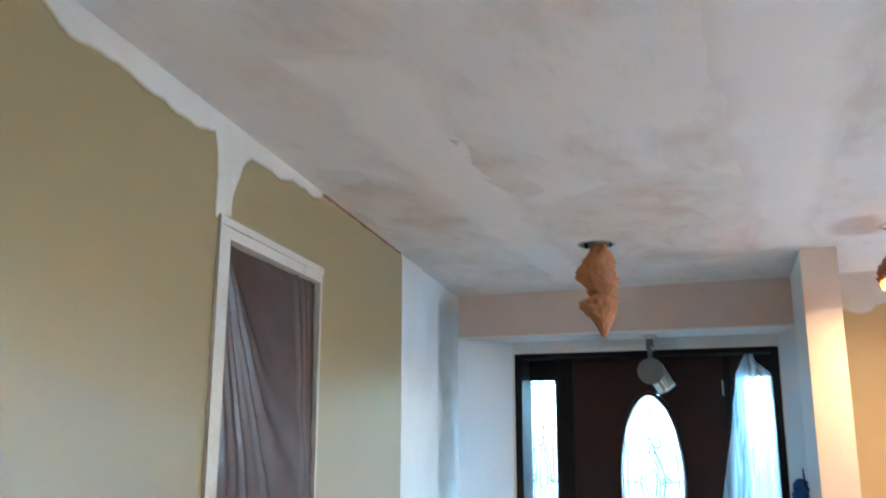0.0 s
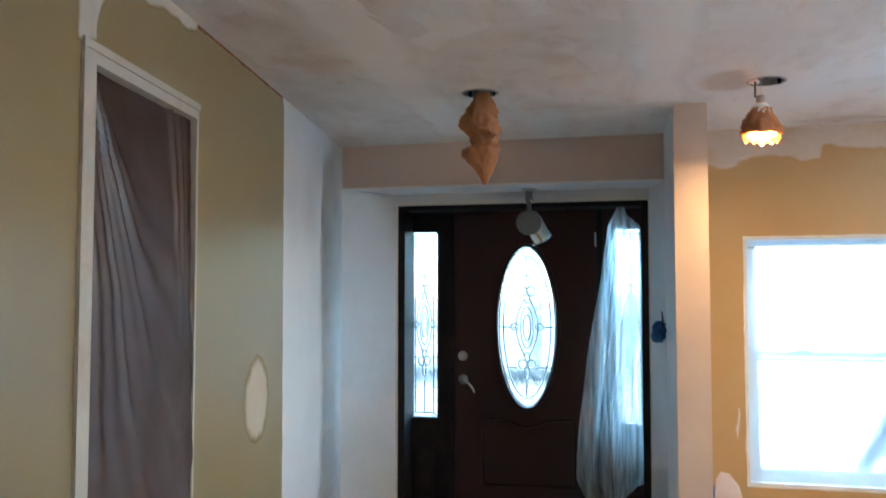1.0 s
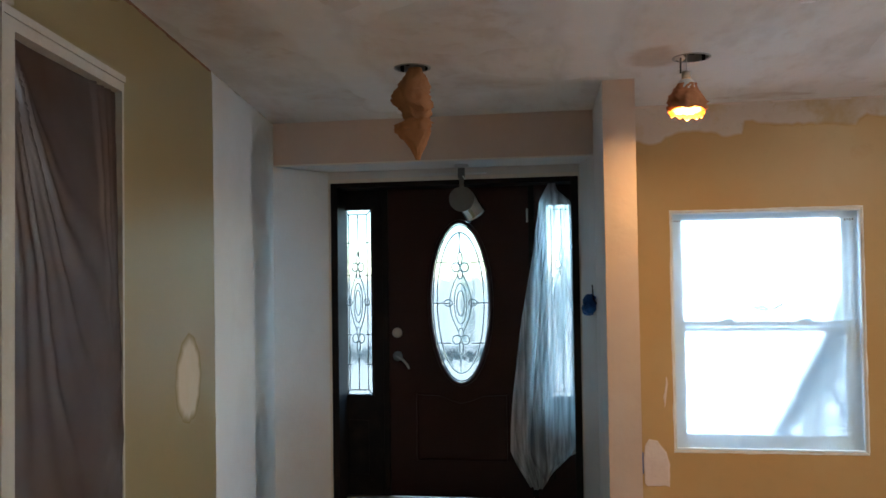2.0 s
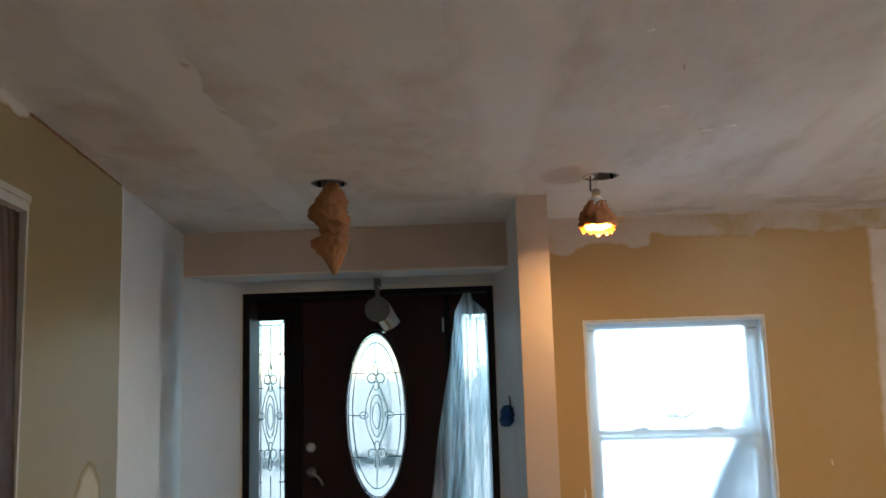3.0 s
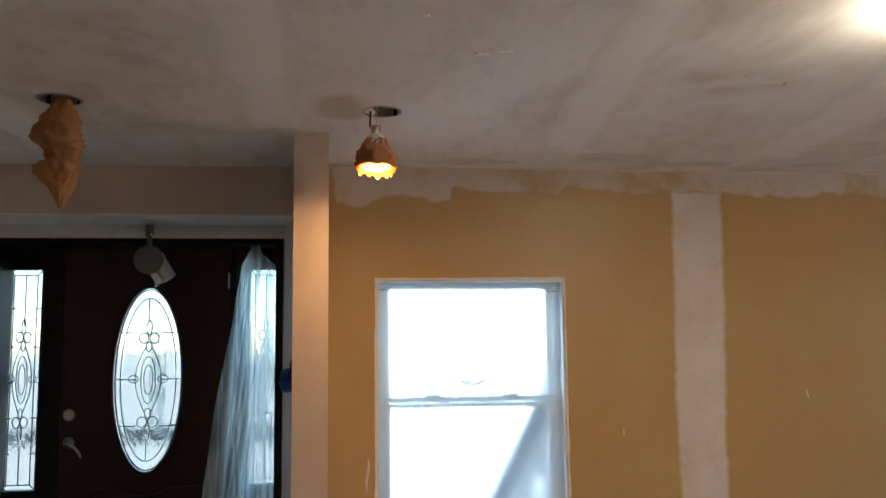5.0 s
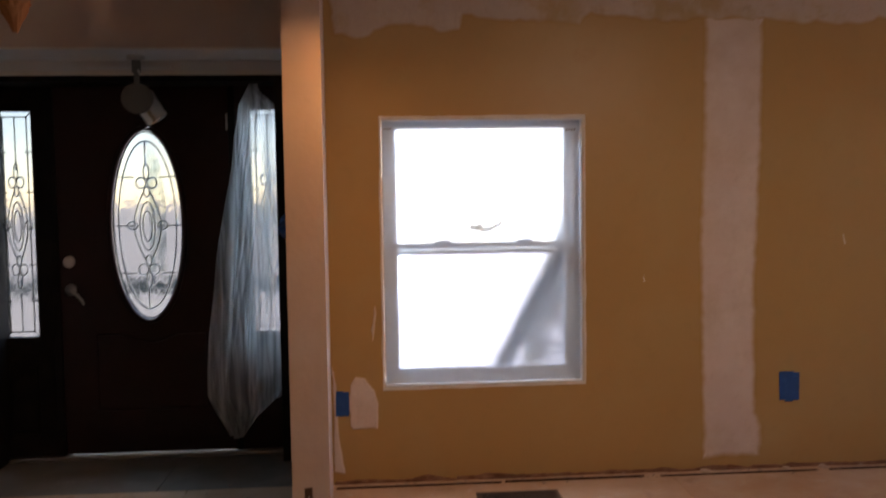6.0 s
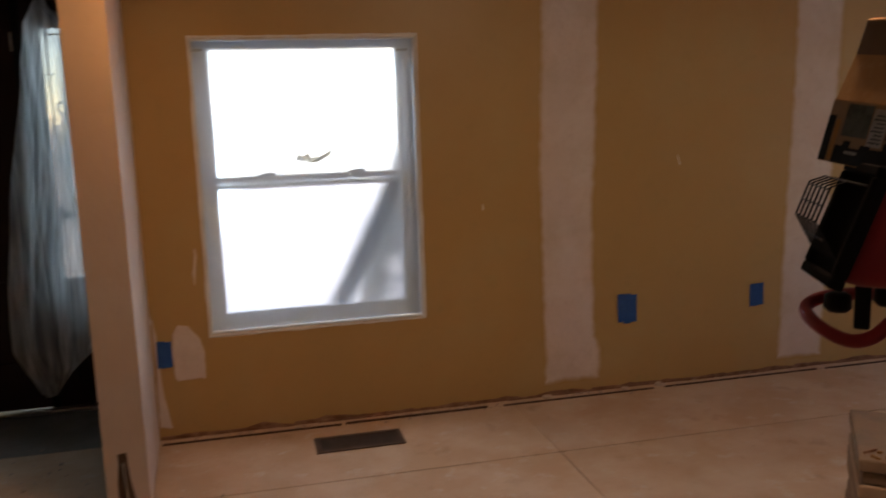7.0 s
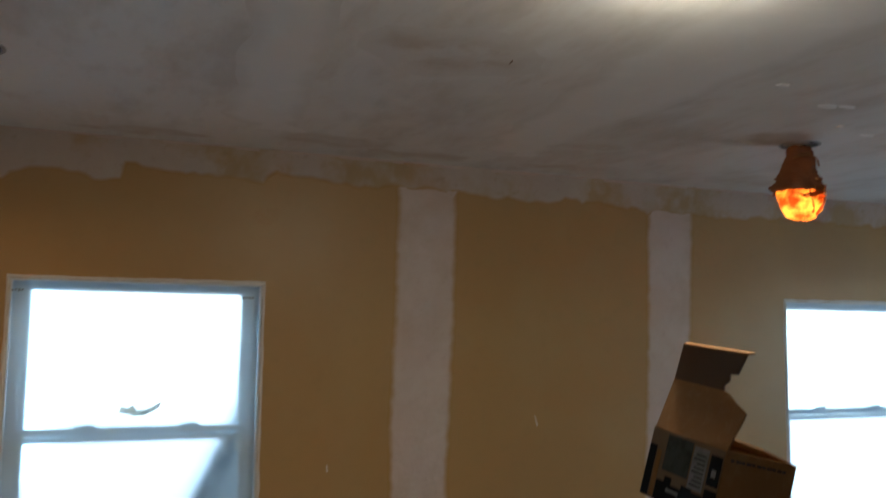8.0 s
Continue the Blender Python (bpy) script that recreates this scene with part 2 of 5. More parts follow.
M_PRINTB = mat("printed_slate", (0.075, 0.088, 0.082), 0.8, spec=0.08, spots=((25, 0.45, 0.7, (0.016, 0.018, 0.02), 0.8, 4),))
M_DARK = mat("grime_and_hollow_dark", (0.085, 0.05, 0.034), 0.9, bump=0.4, bump_scale=60, spots=((18, 0.45, 0.7, (0.13, 0.085, 0.06), 0.7, 6),))
M_BASE = mat("broken_plaster_and_gap_shade", (0.20, 0.095, 0.055), 0.9, bump=0.5, bump_scale=60, spots=((18, 0.42, 0.66, (0.34, 0.20, 0.13), 0.8, 6), (7, 0.5, 0.7, (0.10, 0.05, 0.03), 0.7, 5)))
M_CHIP = mat("plaster_chips", (0.50, 0.40, 0.33), 0.9, random_value=0.25, spots=((20, 0.45, 0.7, (0.30, 0.21, 0.15), 0.6, 4),))
M_CHALK = mat("red_chalk", (0.34, 0.10, 0.08), 0.9, spots=((30, 0.45, 0.65, (0.45, 0.27, 0.22), 0.8, 4),))
M_CONC = mat("concrete", (0.50, 0.49, 0.46), 0.8, bump=0.1, spots=((0.7, 0.4, 0.7, (0.42, 0.41, 0.39), 0.6, 6),))
M_ASPH = mat("asphalt", (0.022, 0.038, 0.036), 0.85, bump=0.2, spots=((1.5, 0.4, 0.7, (0.035, 0.05, 0.048), 0.6, 6),))
M_GREY = mat("weathered_board", (0.17, 0.18, 0.20), 0.8, bump=0.2, spots=((4, 0.4, 0.7, (0.18, 0.19, 0.20), 0.7, 5),))
M_SHRUB = mat("shrub_leaf", (0.035, 0.055, 0.03), 0.6, random_value=0.3)
M_BROWN = mat("closet_wood", (0.17, 0.085, 0.05), 0.6, spots=((3, 0.4, 0.7, (0.10, 0.05, 0.03), 0.7, 6),))
M_FILM = film_mat("window_film", (0.86, 0.93, 0.98), 0.87, 0.03, 0.3, 0.3, 0.5)
# the film also scatters what is seen through it
fN, fL = M_FILM.node_tree.nodes, M_FILM.node_tree.links
clear_node = next(n for n in fN if n.type == "BSDF_TRANSPARENT")
haze = fN.new("ShaderNodeBsdfRefraction")
haze.inputs["Roughness"].default_value, haze.inputs["IOR"].default_value = 0.65, 1.25
blend = fN.new("ShaderNodeMixShader")
blend.inputs[0].default_value = 0.93
target = clear_node.outputs[0].links[0].to_socket
for dusty in (clear_node, haze):
    dusty.inputs["Color"].default_value = (0.66, 0.74, 0.82, 1)
fL.new(clear_node.outputs[0], blend.inputs[1])
fL.new(haze.outputs[0], blend.inputs[2])
fL.new(blend.outputs[0], target)
M_SHEET = film_mat("clear_sheeting", (0.95, 0.98, 1.0), 0.45, 0.16, 0.14, 0.5, 0.25)
# long noise streaks of milkier film stand for glossy reflections and layered crinkles
fN, fL = M_SHEET.node_tree.nodes, M_SHEET.node_tree.links
crease_geo = fN.new("ShaderNodeNewGeometry")
crease_map = fN.new("ShaderNodeMapping")
crease_map.inputs["Rotation"].default_value = (0, radians(-7), 0)
crease_map.inputs["Scale"].default_value = (26, 8, 1.5)
crease = fN.new("ShaderNodeTexNoise")
crease.inputs["Scale"].default_value, crease.inputs["Detail"].default_value = 1.0, 5
crease.inputs["Distortion"].default_value = 0.7
crease_ramp = fN.new("ShaderNodeMapRange")
crease_ramp.inputs["From Min"].default_value, crease_ramp.inputs["From Max"].default_value = 0.38, 0.66
crease_ramp.inputs["To Min"].default_value, crease_ramp.inputs["To Max"].default_value = 0.36, 0.95
fL.new(crease_geo.outputs["Position"], crease_map.inputs["Vector"])
fL.new(crease_map.outputs[0], crease.inputs["Vector"])
fL.new(crease.outputs["Fac"], crease_ramp.inputs["Value"])
milky = next(n for n in fN if n.type == "BSDF_TRANSPARENT").outputs[0].links[0].to_node
fL.new(crease_ramp.outputs["Result"], milky.inputs[0])
M_CLOSETFILM = film_mat("dust_barrier_film", (0.225, 0.175, 0.165), 0.24, 0.06, 0.34, 0.5, 0.7)
# noise clouds in the colour stand for brown closet showing through and blue-grey reflections
fN, fL = M_CLOSETFILM.node_tree.nodes, M_CLOSETFILM.node_tree.links
dust = fN.new("ShaderNodeTexNoise")
dust.inputs["Scale"].default_value, dust.inputs["Detail"].default_value = 1.7, 5
tone_geo = fN.new("ShaderNodeNewGeometry")
fL.new(tone_geo.outputs["Position"], dust.inputs["Vector"])
tone_mix = fN.new("ShaderNodeMix")
tone_mix.data_type = "RGBA"
tone_mix.inputs["A"].default_value, tone_mix.inputs["B"].default_value = (0.105, 0.058, 0.043, 1), (0.165, 0.135, 0.138, 1)
tone_ramp = fN.new("ShaderNodeMapRange")
tone_ramp.inputs["From Min"].default_value, tone_ramp.inputs["From Max"].default_value = 0.42, 0.70
fL.new(dust.outputs["Fac"], tone_ramp.inputs["Value"])
fL.new(tone_ramp.outputs["Result"], tone_mix.inputs["Factor"])
for node in fN:
    if node.type in ("BSDF_DIFFUSE", "BSDF_TRANSLUCENT"):
        fL.new(tone_mix.outputs["Result"], node.inputs["Color"])
M_BAG = film_mat("brown_paper", (0.42, 0.19, 0.08), 0.0, 0.03, 0.6, 0.5, 0.94)
M_BAGD = film_mat("lit_dark_paper", (0.25, 0.09, 0.035), 0.0, 0.03, 0.6, 0.5, 0.985)
M_BAGT = mat("scorched_paper", (0.44, 0.20, 0.10), 0.8, spec=0.1, bump=0.3, bump_scale=40, spots=((14, 0.45, 0.7, (0.28, 0.11, 0.05), 0.7, 4),))
M_BAGL = film_mat("thin_lit_paper", (0.58, 0.22, 0.045), 0.12, 0.03, 0.6, 0.5, 0.72)
M_BAGO = film_mat("glowing_bag_paper", (0.62, 0.20, 0.04), 0.0, 0.03, 0.6, 0.5, 0.80)
# Uneven bulb glow: dim and hot patches are put into the paper's colour.
fN, fL = M_BAGO.node_tree.nodes, M_BAGO.node_tree.links
layers = fN.new("ShaderNodeTexNoise")
layers.inputs["Scale"].default_value, layers.inputs["Detail"].default_value = 15, 3
glow_geo = fN.new("ShaderNodeNewGeometry")
fL.new(glow_geo.outputs["Position"], layers.inputs["Vector"])
glow_mix = fN.new("ShaderNodeMix")
glow_mix.data_type = "RGBA"
glow_mix.inputs["A"].default_value, glow_mix.inputs["B"].default_value = (0.26, 0.065, 0.012, 1), (0.95, 0.50, 0.16, 1)
glow_ramp = fN.new("ShaderNodeMapRange")
glow_ramp.inputs["From Min"].default_value, glow_ramp.inputs["From Max"].default_value = 0.42, 0.62
fL.new(layers.outputs["Fac"], glow_ramp.inputs["Value"])
fL.new(glow_ramp.outputs["Result"], glow_mix.inputs["Factor"])
for node in fN:
    if node.type in ("BSDF_DIFFUSE", "BSDF_TRANSLUCENT"):
        fL.new(glow_mix.outputs["Result"], node.inputs["Color"])
# Card of the upper flap, its shade put into a darker colour.
M_CARD_SHADED = mat("shaded_cardboard", (0.12, 0.075, 0.048), 0.8, spec=0.1, spots=((9, 0.45, 0.7, (0.12, 0.09, 0.07), 0.6, 4),))
M_TAPEP = film_mat("masking_tape", (0.58, 0.54, 0.42), 0.10, 0.04, 0.5, 0.0, 0.35)
M_GLASS = glass_mat("clear_glass", (0.97, 0.99, 0.99), 0.0, 0.0, 1)
M_TEXT = glass_mat("textured_glass", (0.168, 0.183, 0.175), 0.025, 0.7, 30)
# Same glass for the right sidelight, tint raised to imitate brighter daylight.
M_TEXT_BRIGHT = glass_mat("brightened_textured_glass", (0.25, 0.27, 0.265), 0.025, 0.7, 30)
M_BEVEL = glass_mat("bevelled_glass", (0.94, 0.98, 0.99), 0.05, 0.0, 1, 1.09)
M_GLOW = glow_mat("lit_bulb", (1.0, 0.46, 0.09), 5.0)
M_GLOWB = glow_mat("bare_bulb_glass", (1.0, 0.86, 0.70), 12.0)


# ---- mesh helpers ----
def part(name, bm, material, parent=None, label="", smooth=False):
    me = bpy.data.meshes.new(name)
    bmesh.ops.recalc_face_normals(bm, faces=bm.faces)
    if smooth:
        for f in bm.faces:
            f.smooth = True
    bm.to_mesh(me)
    bm.free()
    me.materials.append(material)
    ob = new(name, me)
    ob.parent = parent
    if label:
        ob["label"] = label
    return ob


def thing(name, m, label, category, group=""):
    ob = new(name)
    ob.empty_display_size = 0.1
    ob.matrix_world = m
    return tagged(ob, label, category, group)


def B():
    return bmesh.new()


def box(bm, a, b, m=None, bevel=0.0):
    g = bmesh.ops.create_cube(bm, size=1)
    vs = g["verts"]
    for v in vs:
        v.co = Vector([a[i] + (v.co[i] + 0.5) * (b[i] - a[i]) for i in range(3)])
    if bevel:
        es = {e for v in vs for e in v.link_edges}
        r = bmesh.ops.bevel(bm, geom=list(es), offset=bevel, segments=2, affect="EDGES", profile=0.5)
        vs = list({v for f in r["faces"] for v in f.verts} | {v for v in vs if v.is_valid})
    if m is not None:
        for v in vs:
            v.co = m @ v.co
    return bm


def tube(bm, pts, r, seg=10, closed=False):
    """A round bar along pts; r is one radius or one for each point."""
    pts = [Vector(p) for p in pts]
    n = len(pts)
    rs = r if isinstance(r, (list, tuple)) else [r] * n
    rings, up = [], None
    for i, p in enumerate(pts):
        a = pts[(i - 1) % n] if (i or closed) else p
        b = pts[(i + 1) % n] if (i < n - 1 or closed) else p
        d = (b - a).normalized()
        if up is None:
            up = d.orthogonal().normalized()
        up = (up - d * up.dot(d)).normalized()
        side = d.cross(up)
        rings.append([bm.verts.new(p + (up * math.cos(2 * math.pi * k / seg) + side * math.sin(2 * math.pi * k / seg)) * rs[i]) for k in range(seg)])
    for i in range(n if closed else n - 1):
        A, C = rings[i], rings[(i + 1) % n]
        for k in range(seg):
            bm.faces.new((A[k], A[(k + 1) % seg], C[(k + 1) % seg], C[k]))
    if not closed:
        bm.faces.new(rings[0][::-1])
        bm.faces.new(rings[-1])
    return bm


def lathe(bm, prof, centre=(0, 0, 0), seg=24, jitter=0.0, seed=1, cap=True):
    """prof: (radius, z) from top to bottom."""
    rnd = random.Random(seed)
    rings = []
    for r, z in prof:
        ring = []
        for k in range(seg):
            a = 2 * math.pi * k / seg
            rr = r * (1 + jitter * rnd.uniform(-1, 1))
            ring.append(bm.verts.new((centre[0] + rr * math.cos(a), centre[1] + rr * math.sin(a), centre[2] + z + r * jitter * rnd.uniform(-0.5, 0.5))))
        rings.append(ring)
    for A, C in zip(rings, rings[1:]):
        for k in range(seg):
            bm.faces.new((A[k], A[(k + 1) % seg], C[(k + 1) % seg], C[k]))
    if cap:
        bm.faces.new(rings[0])
        bm.faces.new(rings[-1][::-1])
    return bm


def prism(bm, poly, z0, z1):
    lo = [bm.verts.new((x, y, z0)) for x, y in poly]
    hi = [bm.verts.new((x, y, z1)) for x, y in poly]
    bm.faces.new(lo[::-1]), bm.faces.new(hi)
    n = len(poly)
    for i in range(n):
        bm.faces.new((lo[i], lo[(i + 1) % n], hi[(i + 1) % n], hi[i]))
    return bm


class Plane:
    """A wall's inner face: u metres along from p to q, v up, w out of the room."""

    def __init__(self, p, q, outward):
        self.p = Vector((p[0], p[1], 0))
        self.u = (Vector((q[0], q[1], 0)) - self.p).normalized()
        self.length = (Vector((q[0], q[1], 0)) - self.p).length
        self.w = Vector((self.u.y, -self.u.x, 0))
        if self.w.dot(Vector((*outward, 0))) < 0:
            self.w = -self.w

    def at(self, u, v, w=0.0):
        return self.p + self.u * u + Vector((0, 0, v)) + self.w * w

    def u_of(self, y):
        return (y - self.p.y) / self.u.y


def slab(name, pl, u0, u1, z0, z1, thick, openings, material):
    """A wall with thickness and rectangular openings (u0, u1, z0, z1) through it."""
    us = sorted({u0, u1, *(o[0] for o in openings), *(o[1] for o in openings)})
    zs = sorted({z0, z1, *(o[2] for o in openings), *(o[3] for o in openings)})
    bm = B()
    solid = {}
    for i in range(len(us) - 1):
        for j in range(len(zs) - 1):
            cu, cz = (us[i] + us[i + 1]) / 2, (zs[j] + zs[j + 1]) / 2
            solid[i, j] = not any(o[0] < cu < o[1] and o[2] < cz < o[3] for o in openings)
    cache = {}

    def vert(i, j, k):
        if (i, j, k) not in cache:
            cache[i, j, k] = bm.verts.new(pl.at(us[i], zs[j], k * thick))
        return cache[i, j, k]

    for (i, j), s in solid.items():
        if not s:
            continue
        for k in (0, 1):
            bm.faces.new([vert(a, b, k) for a, b in ((i, j), (i + 1, j), (i + 1, j + 1), (i, j + 1))])
        for (di, dj, e) in ((-1, 0, ((i, j), (i, j + 1))), (1, 0, ((i + 1, j), (i + 1, j + 1))), (0, -1, ((i, j), (i + 1, j))), (0, 1, ((i, j + 1), (i + 1, j + 1)))):
            if not solid.get((i + di, j + dj), False):
                (a, b), (c, d) = e
                bm.faces.new((vert(a, b, 0), vert(c, d, 0), vert(c, d, 1), vert(a, b, 1)))
    return tagged(part(name, bm, material), kind="structure")


def patch(name, pl, outline, parent, material, seed, rag=0.012, step=0.03, proud=0.003, feather=0.0):
    """A ragged-edged, thin trowelled layer on a wall: outline in (u, v)."""
    pts = []
    n = len(outline)
    for i in range(n):
        a, b = Vector(outline[i]), Vector(outline[(i + 1) % n])
        m = max(1, int((b - a).length / step))
        d = (b - a).normalized()
        nor = Vector((-d.y, d.x))
        for k in range(m):
            c = a + (b - a) * k / m
            off = rag * (noise.noise((c.x * 9 + seed * 3.3, c.y * 9, seed)) + 0.5 * noise.noise((c.x * 30, c.y * 30 + seed, 2.0)))
            pts.append(c + nor * off * (0 if k == 0 and rag < 0.004 else 1))
    return part(name, feathered(pts, lambda p, w: pl.at(p.x, p.y, -w), proud, feather or min(0.012, rag + 0.004)), material, parent)


def feathered(pts, place, proud, width):
    """A thin layer whose rim slopes down to the surface under it."""
    n = len(pts)
    area = sum(pts[i].x * pts[(i + 1) % n].y - pts[(i + 1) % n].x * pts[i].y for i in range(n))
    sign = 1 if area > 0 else -1
    bm = B()
    cover = bm.verts.layers.float.new("cover")
    rim, top, flat = [], [], []
    for i in range(n):
        d = (pts[(i + 1) % n] - pts[i - 1])
        d = d.normalized() if d.length > 1e-6 else Vector((1, 0))
        inward = Vector((-d.y, d.x)) * sign
        rim.append(bm.verts.new(place(pts[i], 0.0003)))
        flat.append(pts[i] + inward * width)
        top.append(bm.verts.new(place(flat[-1], proud)))
        rim[-1][cover], top[-1][cover] = 0.0, 1.0
    for i in range(n):
        j = (i + 1) % n
        bm.faces.new((top[i], rim[i], rim[j], top[j]))
    made = geometry.delaunay_2d_cdt(flat, [(i, (i + 1) % n) for i in range(n)], [], 1, 1e-6)
    vs = [bm.verts.new(place(p, proud)) for p in made[0]]
    for v in vs:
        v[cover] = 1.0
    for f in made[2]:
        bm.faces.new([vs[i] for i in f])
    return bm


# ---- the large structure ----
CEIL = 2.44
LP, LQ = (-3.403, 0.037), (-2.326, -6.80)
LEFT = Plane(LP, LQ, (-1, 0))
WIN = Plane((-1.29, 0), (5.6, 0), (0, 1))
DOORW = Plane((-3.65, 0.40), (-1.40, 0.40), (0, 1))


def wu(x):
    return x + 1.29


# floor: subfloor sheets and the old entry floor
base = B()
prism(base, [(-3.9, -6.9), (5.8, -6.9), (5.8, 0.62), (-3.9, 0.62)], -0.15, -0.018)
floor = tagged(part("floor", base, M_DARK), kind="structure")

# ceiling with round openings for the cans
CANS = [(-2.28, -1.165), (-1.035, -1.085), (2.06, -1.06), (0.53, -2.37)]
CAN_R = 0.078
bm = B()
edges = []
loops = [[(-3.62, 0.05), (-3.62, -6.85), (5.7, -6.85), (5.7, 0.05)]]
for cx, cy in CANS:
    loops.append([(cx + CAN_R * math.cos(2 * math.pi * k / 32), cy + CAN_R * math.sin(2 * math.pi * k / 32)) for k in range(32)])
for lp in loops:
    vs = [bm.verts.new((x, y, CEIL)) for x, y in lp]
    edges += [bm.edges.new((vs[i], vs[(i + 1) % len(vs)])) for i in range(len(vs))]
bmesh.ops.triangle_fill(bm, use_beauty=True, edges=edges)
r = bmesh.ops.extrude_face_region(bm, geom=list(bm.faces))
bmesh.ops.translate(bm, verts=[v for v in r["geom"] if isinstance(v, bmesh.types.BMVert)], vec=(0, 0, 0.14))
ceiling = tagged(part("ceiling", bm, M_CEIL), kind="structure")

# window wall
WINDOWS = [(-1.020, -0.010), (2.965, 3.975)]
WZ0, WZ1 = 0.484, 1.823
wall_window = slab("wall_north", WIN, 0, WIN.length, 0, CEIL, 0.16, [(wu(a), wu(b), WZ0, WZ1) for a, b in WINDOWS], M_YELLOW)
# slanting wall with the sheeted doorway
DY0, DY1, DZ = LEFT.u_of(-2.345), LEFT.u_of(-3.10), 2.145
wall_left = slab("wall_west", LEFT, 0, LEFT.length, 0, CEIL, 0.12, [(DY0, DY1, 0.0, DZ)], M_COOL_LIT)
# entry: end wall round the door, short return, dropped header
FX0, FX1, FZ = -3.156, -1.530, 2.108
wall_entry = slab("wall_entry", DOORW, 0, DOORW.length, 0, CEIL, 0.262, [(FX0 + 3.65, FX1 + 3.65, 0.0, FZ)], M_PRIMER)
bm = prism(B(), [(-3.403, 0.037), (-3.156, 0.398), (-3.65, 0.398), (-3.65, 0.037)], 0, CEIL)
tagged(part("wall_entry_return", bm, M_PRIMER), kind="structure")
bm = prism(B(), [(-3.40, 0.037), (-1.449, 0.037), (-1.53, 0.397), (-3.157, 0.397)], 2.178, CEIL)
header = tagged(part("header", bm, M_PINK), kind="structure")
bm = prism(B(), [(-3.38, 0.040), (-1.45, 0.040), (-1.53, 0.396), (-3.157, 0.396)], 2.172, 2.1775)
tagged(part("ceiling_entry", bm, M_PRIMER), kind="structure")
part("corner_bead", box(B(), (-3.385, 0.0325, 2.170), (-1.452, 0.0395, 2.1805), bevel=0.0025), M_TRIM, header)
# partition that ends in the post
bm = prism(B(), [(-1.415, -0.716), (-1.259, -0.724), (-1.29, 0.0), (-1.30, 0.70), (-1.60, 0.70), (-1.528, 0.399), (-1.447, 0.039)], 0, CEIL)
partition = tagged(part("wall_partition", bm, M_PINK), kind="structure")
PARTL = Plane((-1.415, -0.716), (-1.447, 0.039), (1, 0))
PARTF = Plane((-1.415, -0.716), (-1.259, -0.724), (0, 1))
# unseen walls that close the room, set near and primer white for more bounce light
# The east opening is unseen, added to let in cool sky light.
slab("wall_east", Plane((4.9, 0.0), (4.9, -5.9), (1, 0)), 0, 5.9, 0, CEIL, 0.15, [(0.9, 2.4, 0.75, 2.0)], M_PRIMER)
bm = prism(B(), [(-2.466, -5.9), (5.05, -5.9), (5.05, -6.05), (-2.443, -6.05)], 0, CEIL)
tagged(part("wall_south", bm, M_PRIMER), kind="structure")
# closet behind the sheeted doorway
bm = B()
o = LEFT
pu0, pu1 = DY0 - 0.25, DY1 + 0.25
for (a, b, c, d) in ((pu0 - 0.06, pu1 + 0.06, 0.95, 1.0), (pu0 - 0.06, pu0, 0.122, 0.95), (pu1, pu1 + 0.06, 0.122, 0.95)):
    pts = [o.at(a, 0, c), o.at(b, 0, c), o.at(b, 0, d), o.at(a, 0, d)]
    prism(bm, [(p.x, p.y) for p in pts], 0, 2.4)
pts = [o.at(pu0 - 0.06, 0, 0.122), o.at(pu1 + 0.06, 0, 0.122), o.at(pu1 + 0.06, 0, 1.0), o.at(pu0 - 0.06, 0, 1.0)]
prism(bm, [(p.x, p.y) for p in pts], 2.4, 2.44)
tagged(part("wall_closet", bm, M_BROWN), kind="structure")
# subfloor sheets with open joints
XJ = [-3.9, -2.01, 0.43, 2.87, 5.75]
YJ = [-6.9, -5.57, -4.35, -3.13, -1.91, -0.69, 0.0]
for j in range(len(YJ) - 1):
    for i in range(len(XJ) - 1):
        bm = box(B(), (XJ[i] + 0.0018, YJ[j] + 0.003, -0.018), (XJ[i + 1] - 0.0018, YJ[j + 1] - 0.003, 0.0), bevel=0.0015)
        part("plywood_sheet", bm, M_PLY, floor)
for a, b in ((-3.9, -2.165), (-2.165, -1.3)):
    bm = box(B(), (a + 0.002, 0.003, -0.018), (b - 0.002, 0.62, -0.002), bevel=0.0015)
    part("entry_board", bm, M_OLDFLOOR, floor)

# trowelled seams and patches on the window wall
def wpatch(outline, seed, rag=0.012, material=M_MUD, proud=0.003, feather=0.0):
    return patch("plaster_patch", WIN, [(wu(x), z) for x, z in outline], wall_window, material, seed, rag, 0.03, proud, feather)


band = [(4.88, 2.50), (-1.28, 2.50)]
x = -1.28
low = [(-1.24, 2.215), (-1.10, 2.21), (-1.0, 2.25), (-0.86, 2.27), (-0.70, 2.25), (-0.62, 2.25), (-0.60, 2.32), (-0.42, 2.295), (-0.2, 2.285),
       (-0.02, 2.275), (0.04, 2.33), (0.3, 2.30), (0.58, 2.305), (0.96, 2.29), (1.2, 2.285), (1.5, 2.285), (1.75, 2.31), (2.0, 2.285), (2.4, 2.28), (2.7, 2.275), (3.2, 2.285), (3.9, 2.27), (4.6, 2.29), (4.88, 2.27)]
wpatch(band + low, 3, 0.030, M_THIN, feather=0.035)
# Foot strip: broken plaster and the dark gap's shade in one colour.
foot = [(4.8, -0.01), (-1.27, -0.01)]
for k in range(41):
    foot.append((-1.27 + 6.07 * k / 40, 0.014 + 0.016 * noise.noise((k * 0.9, 2.0, 5.0)) + 0.006 * (k % 2)))
wpatch(foot, 17, 0.012, M_BASE, 0.004, 0.006)
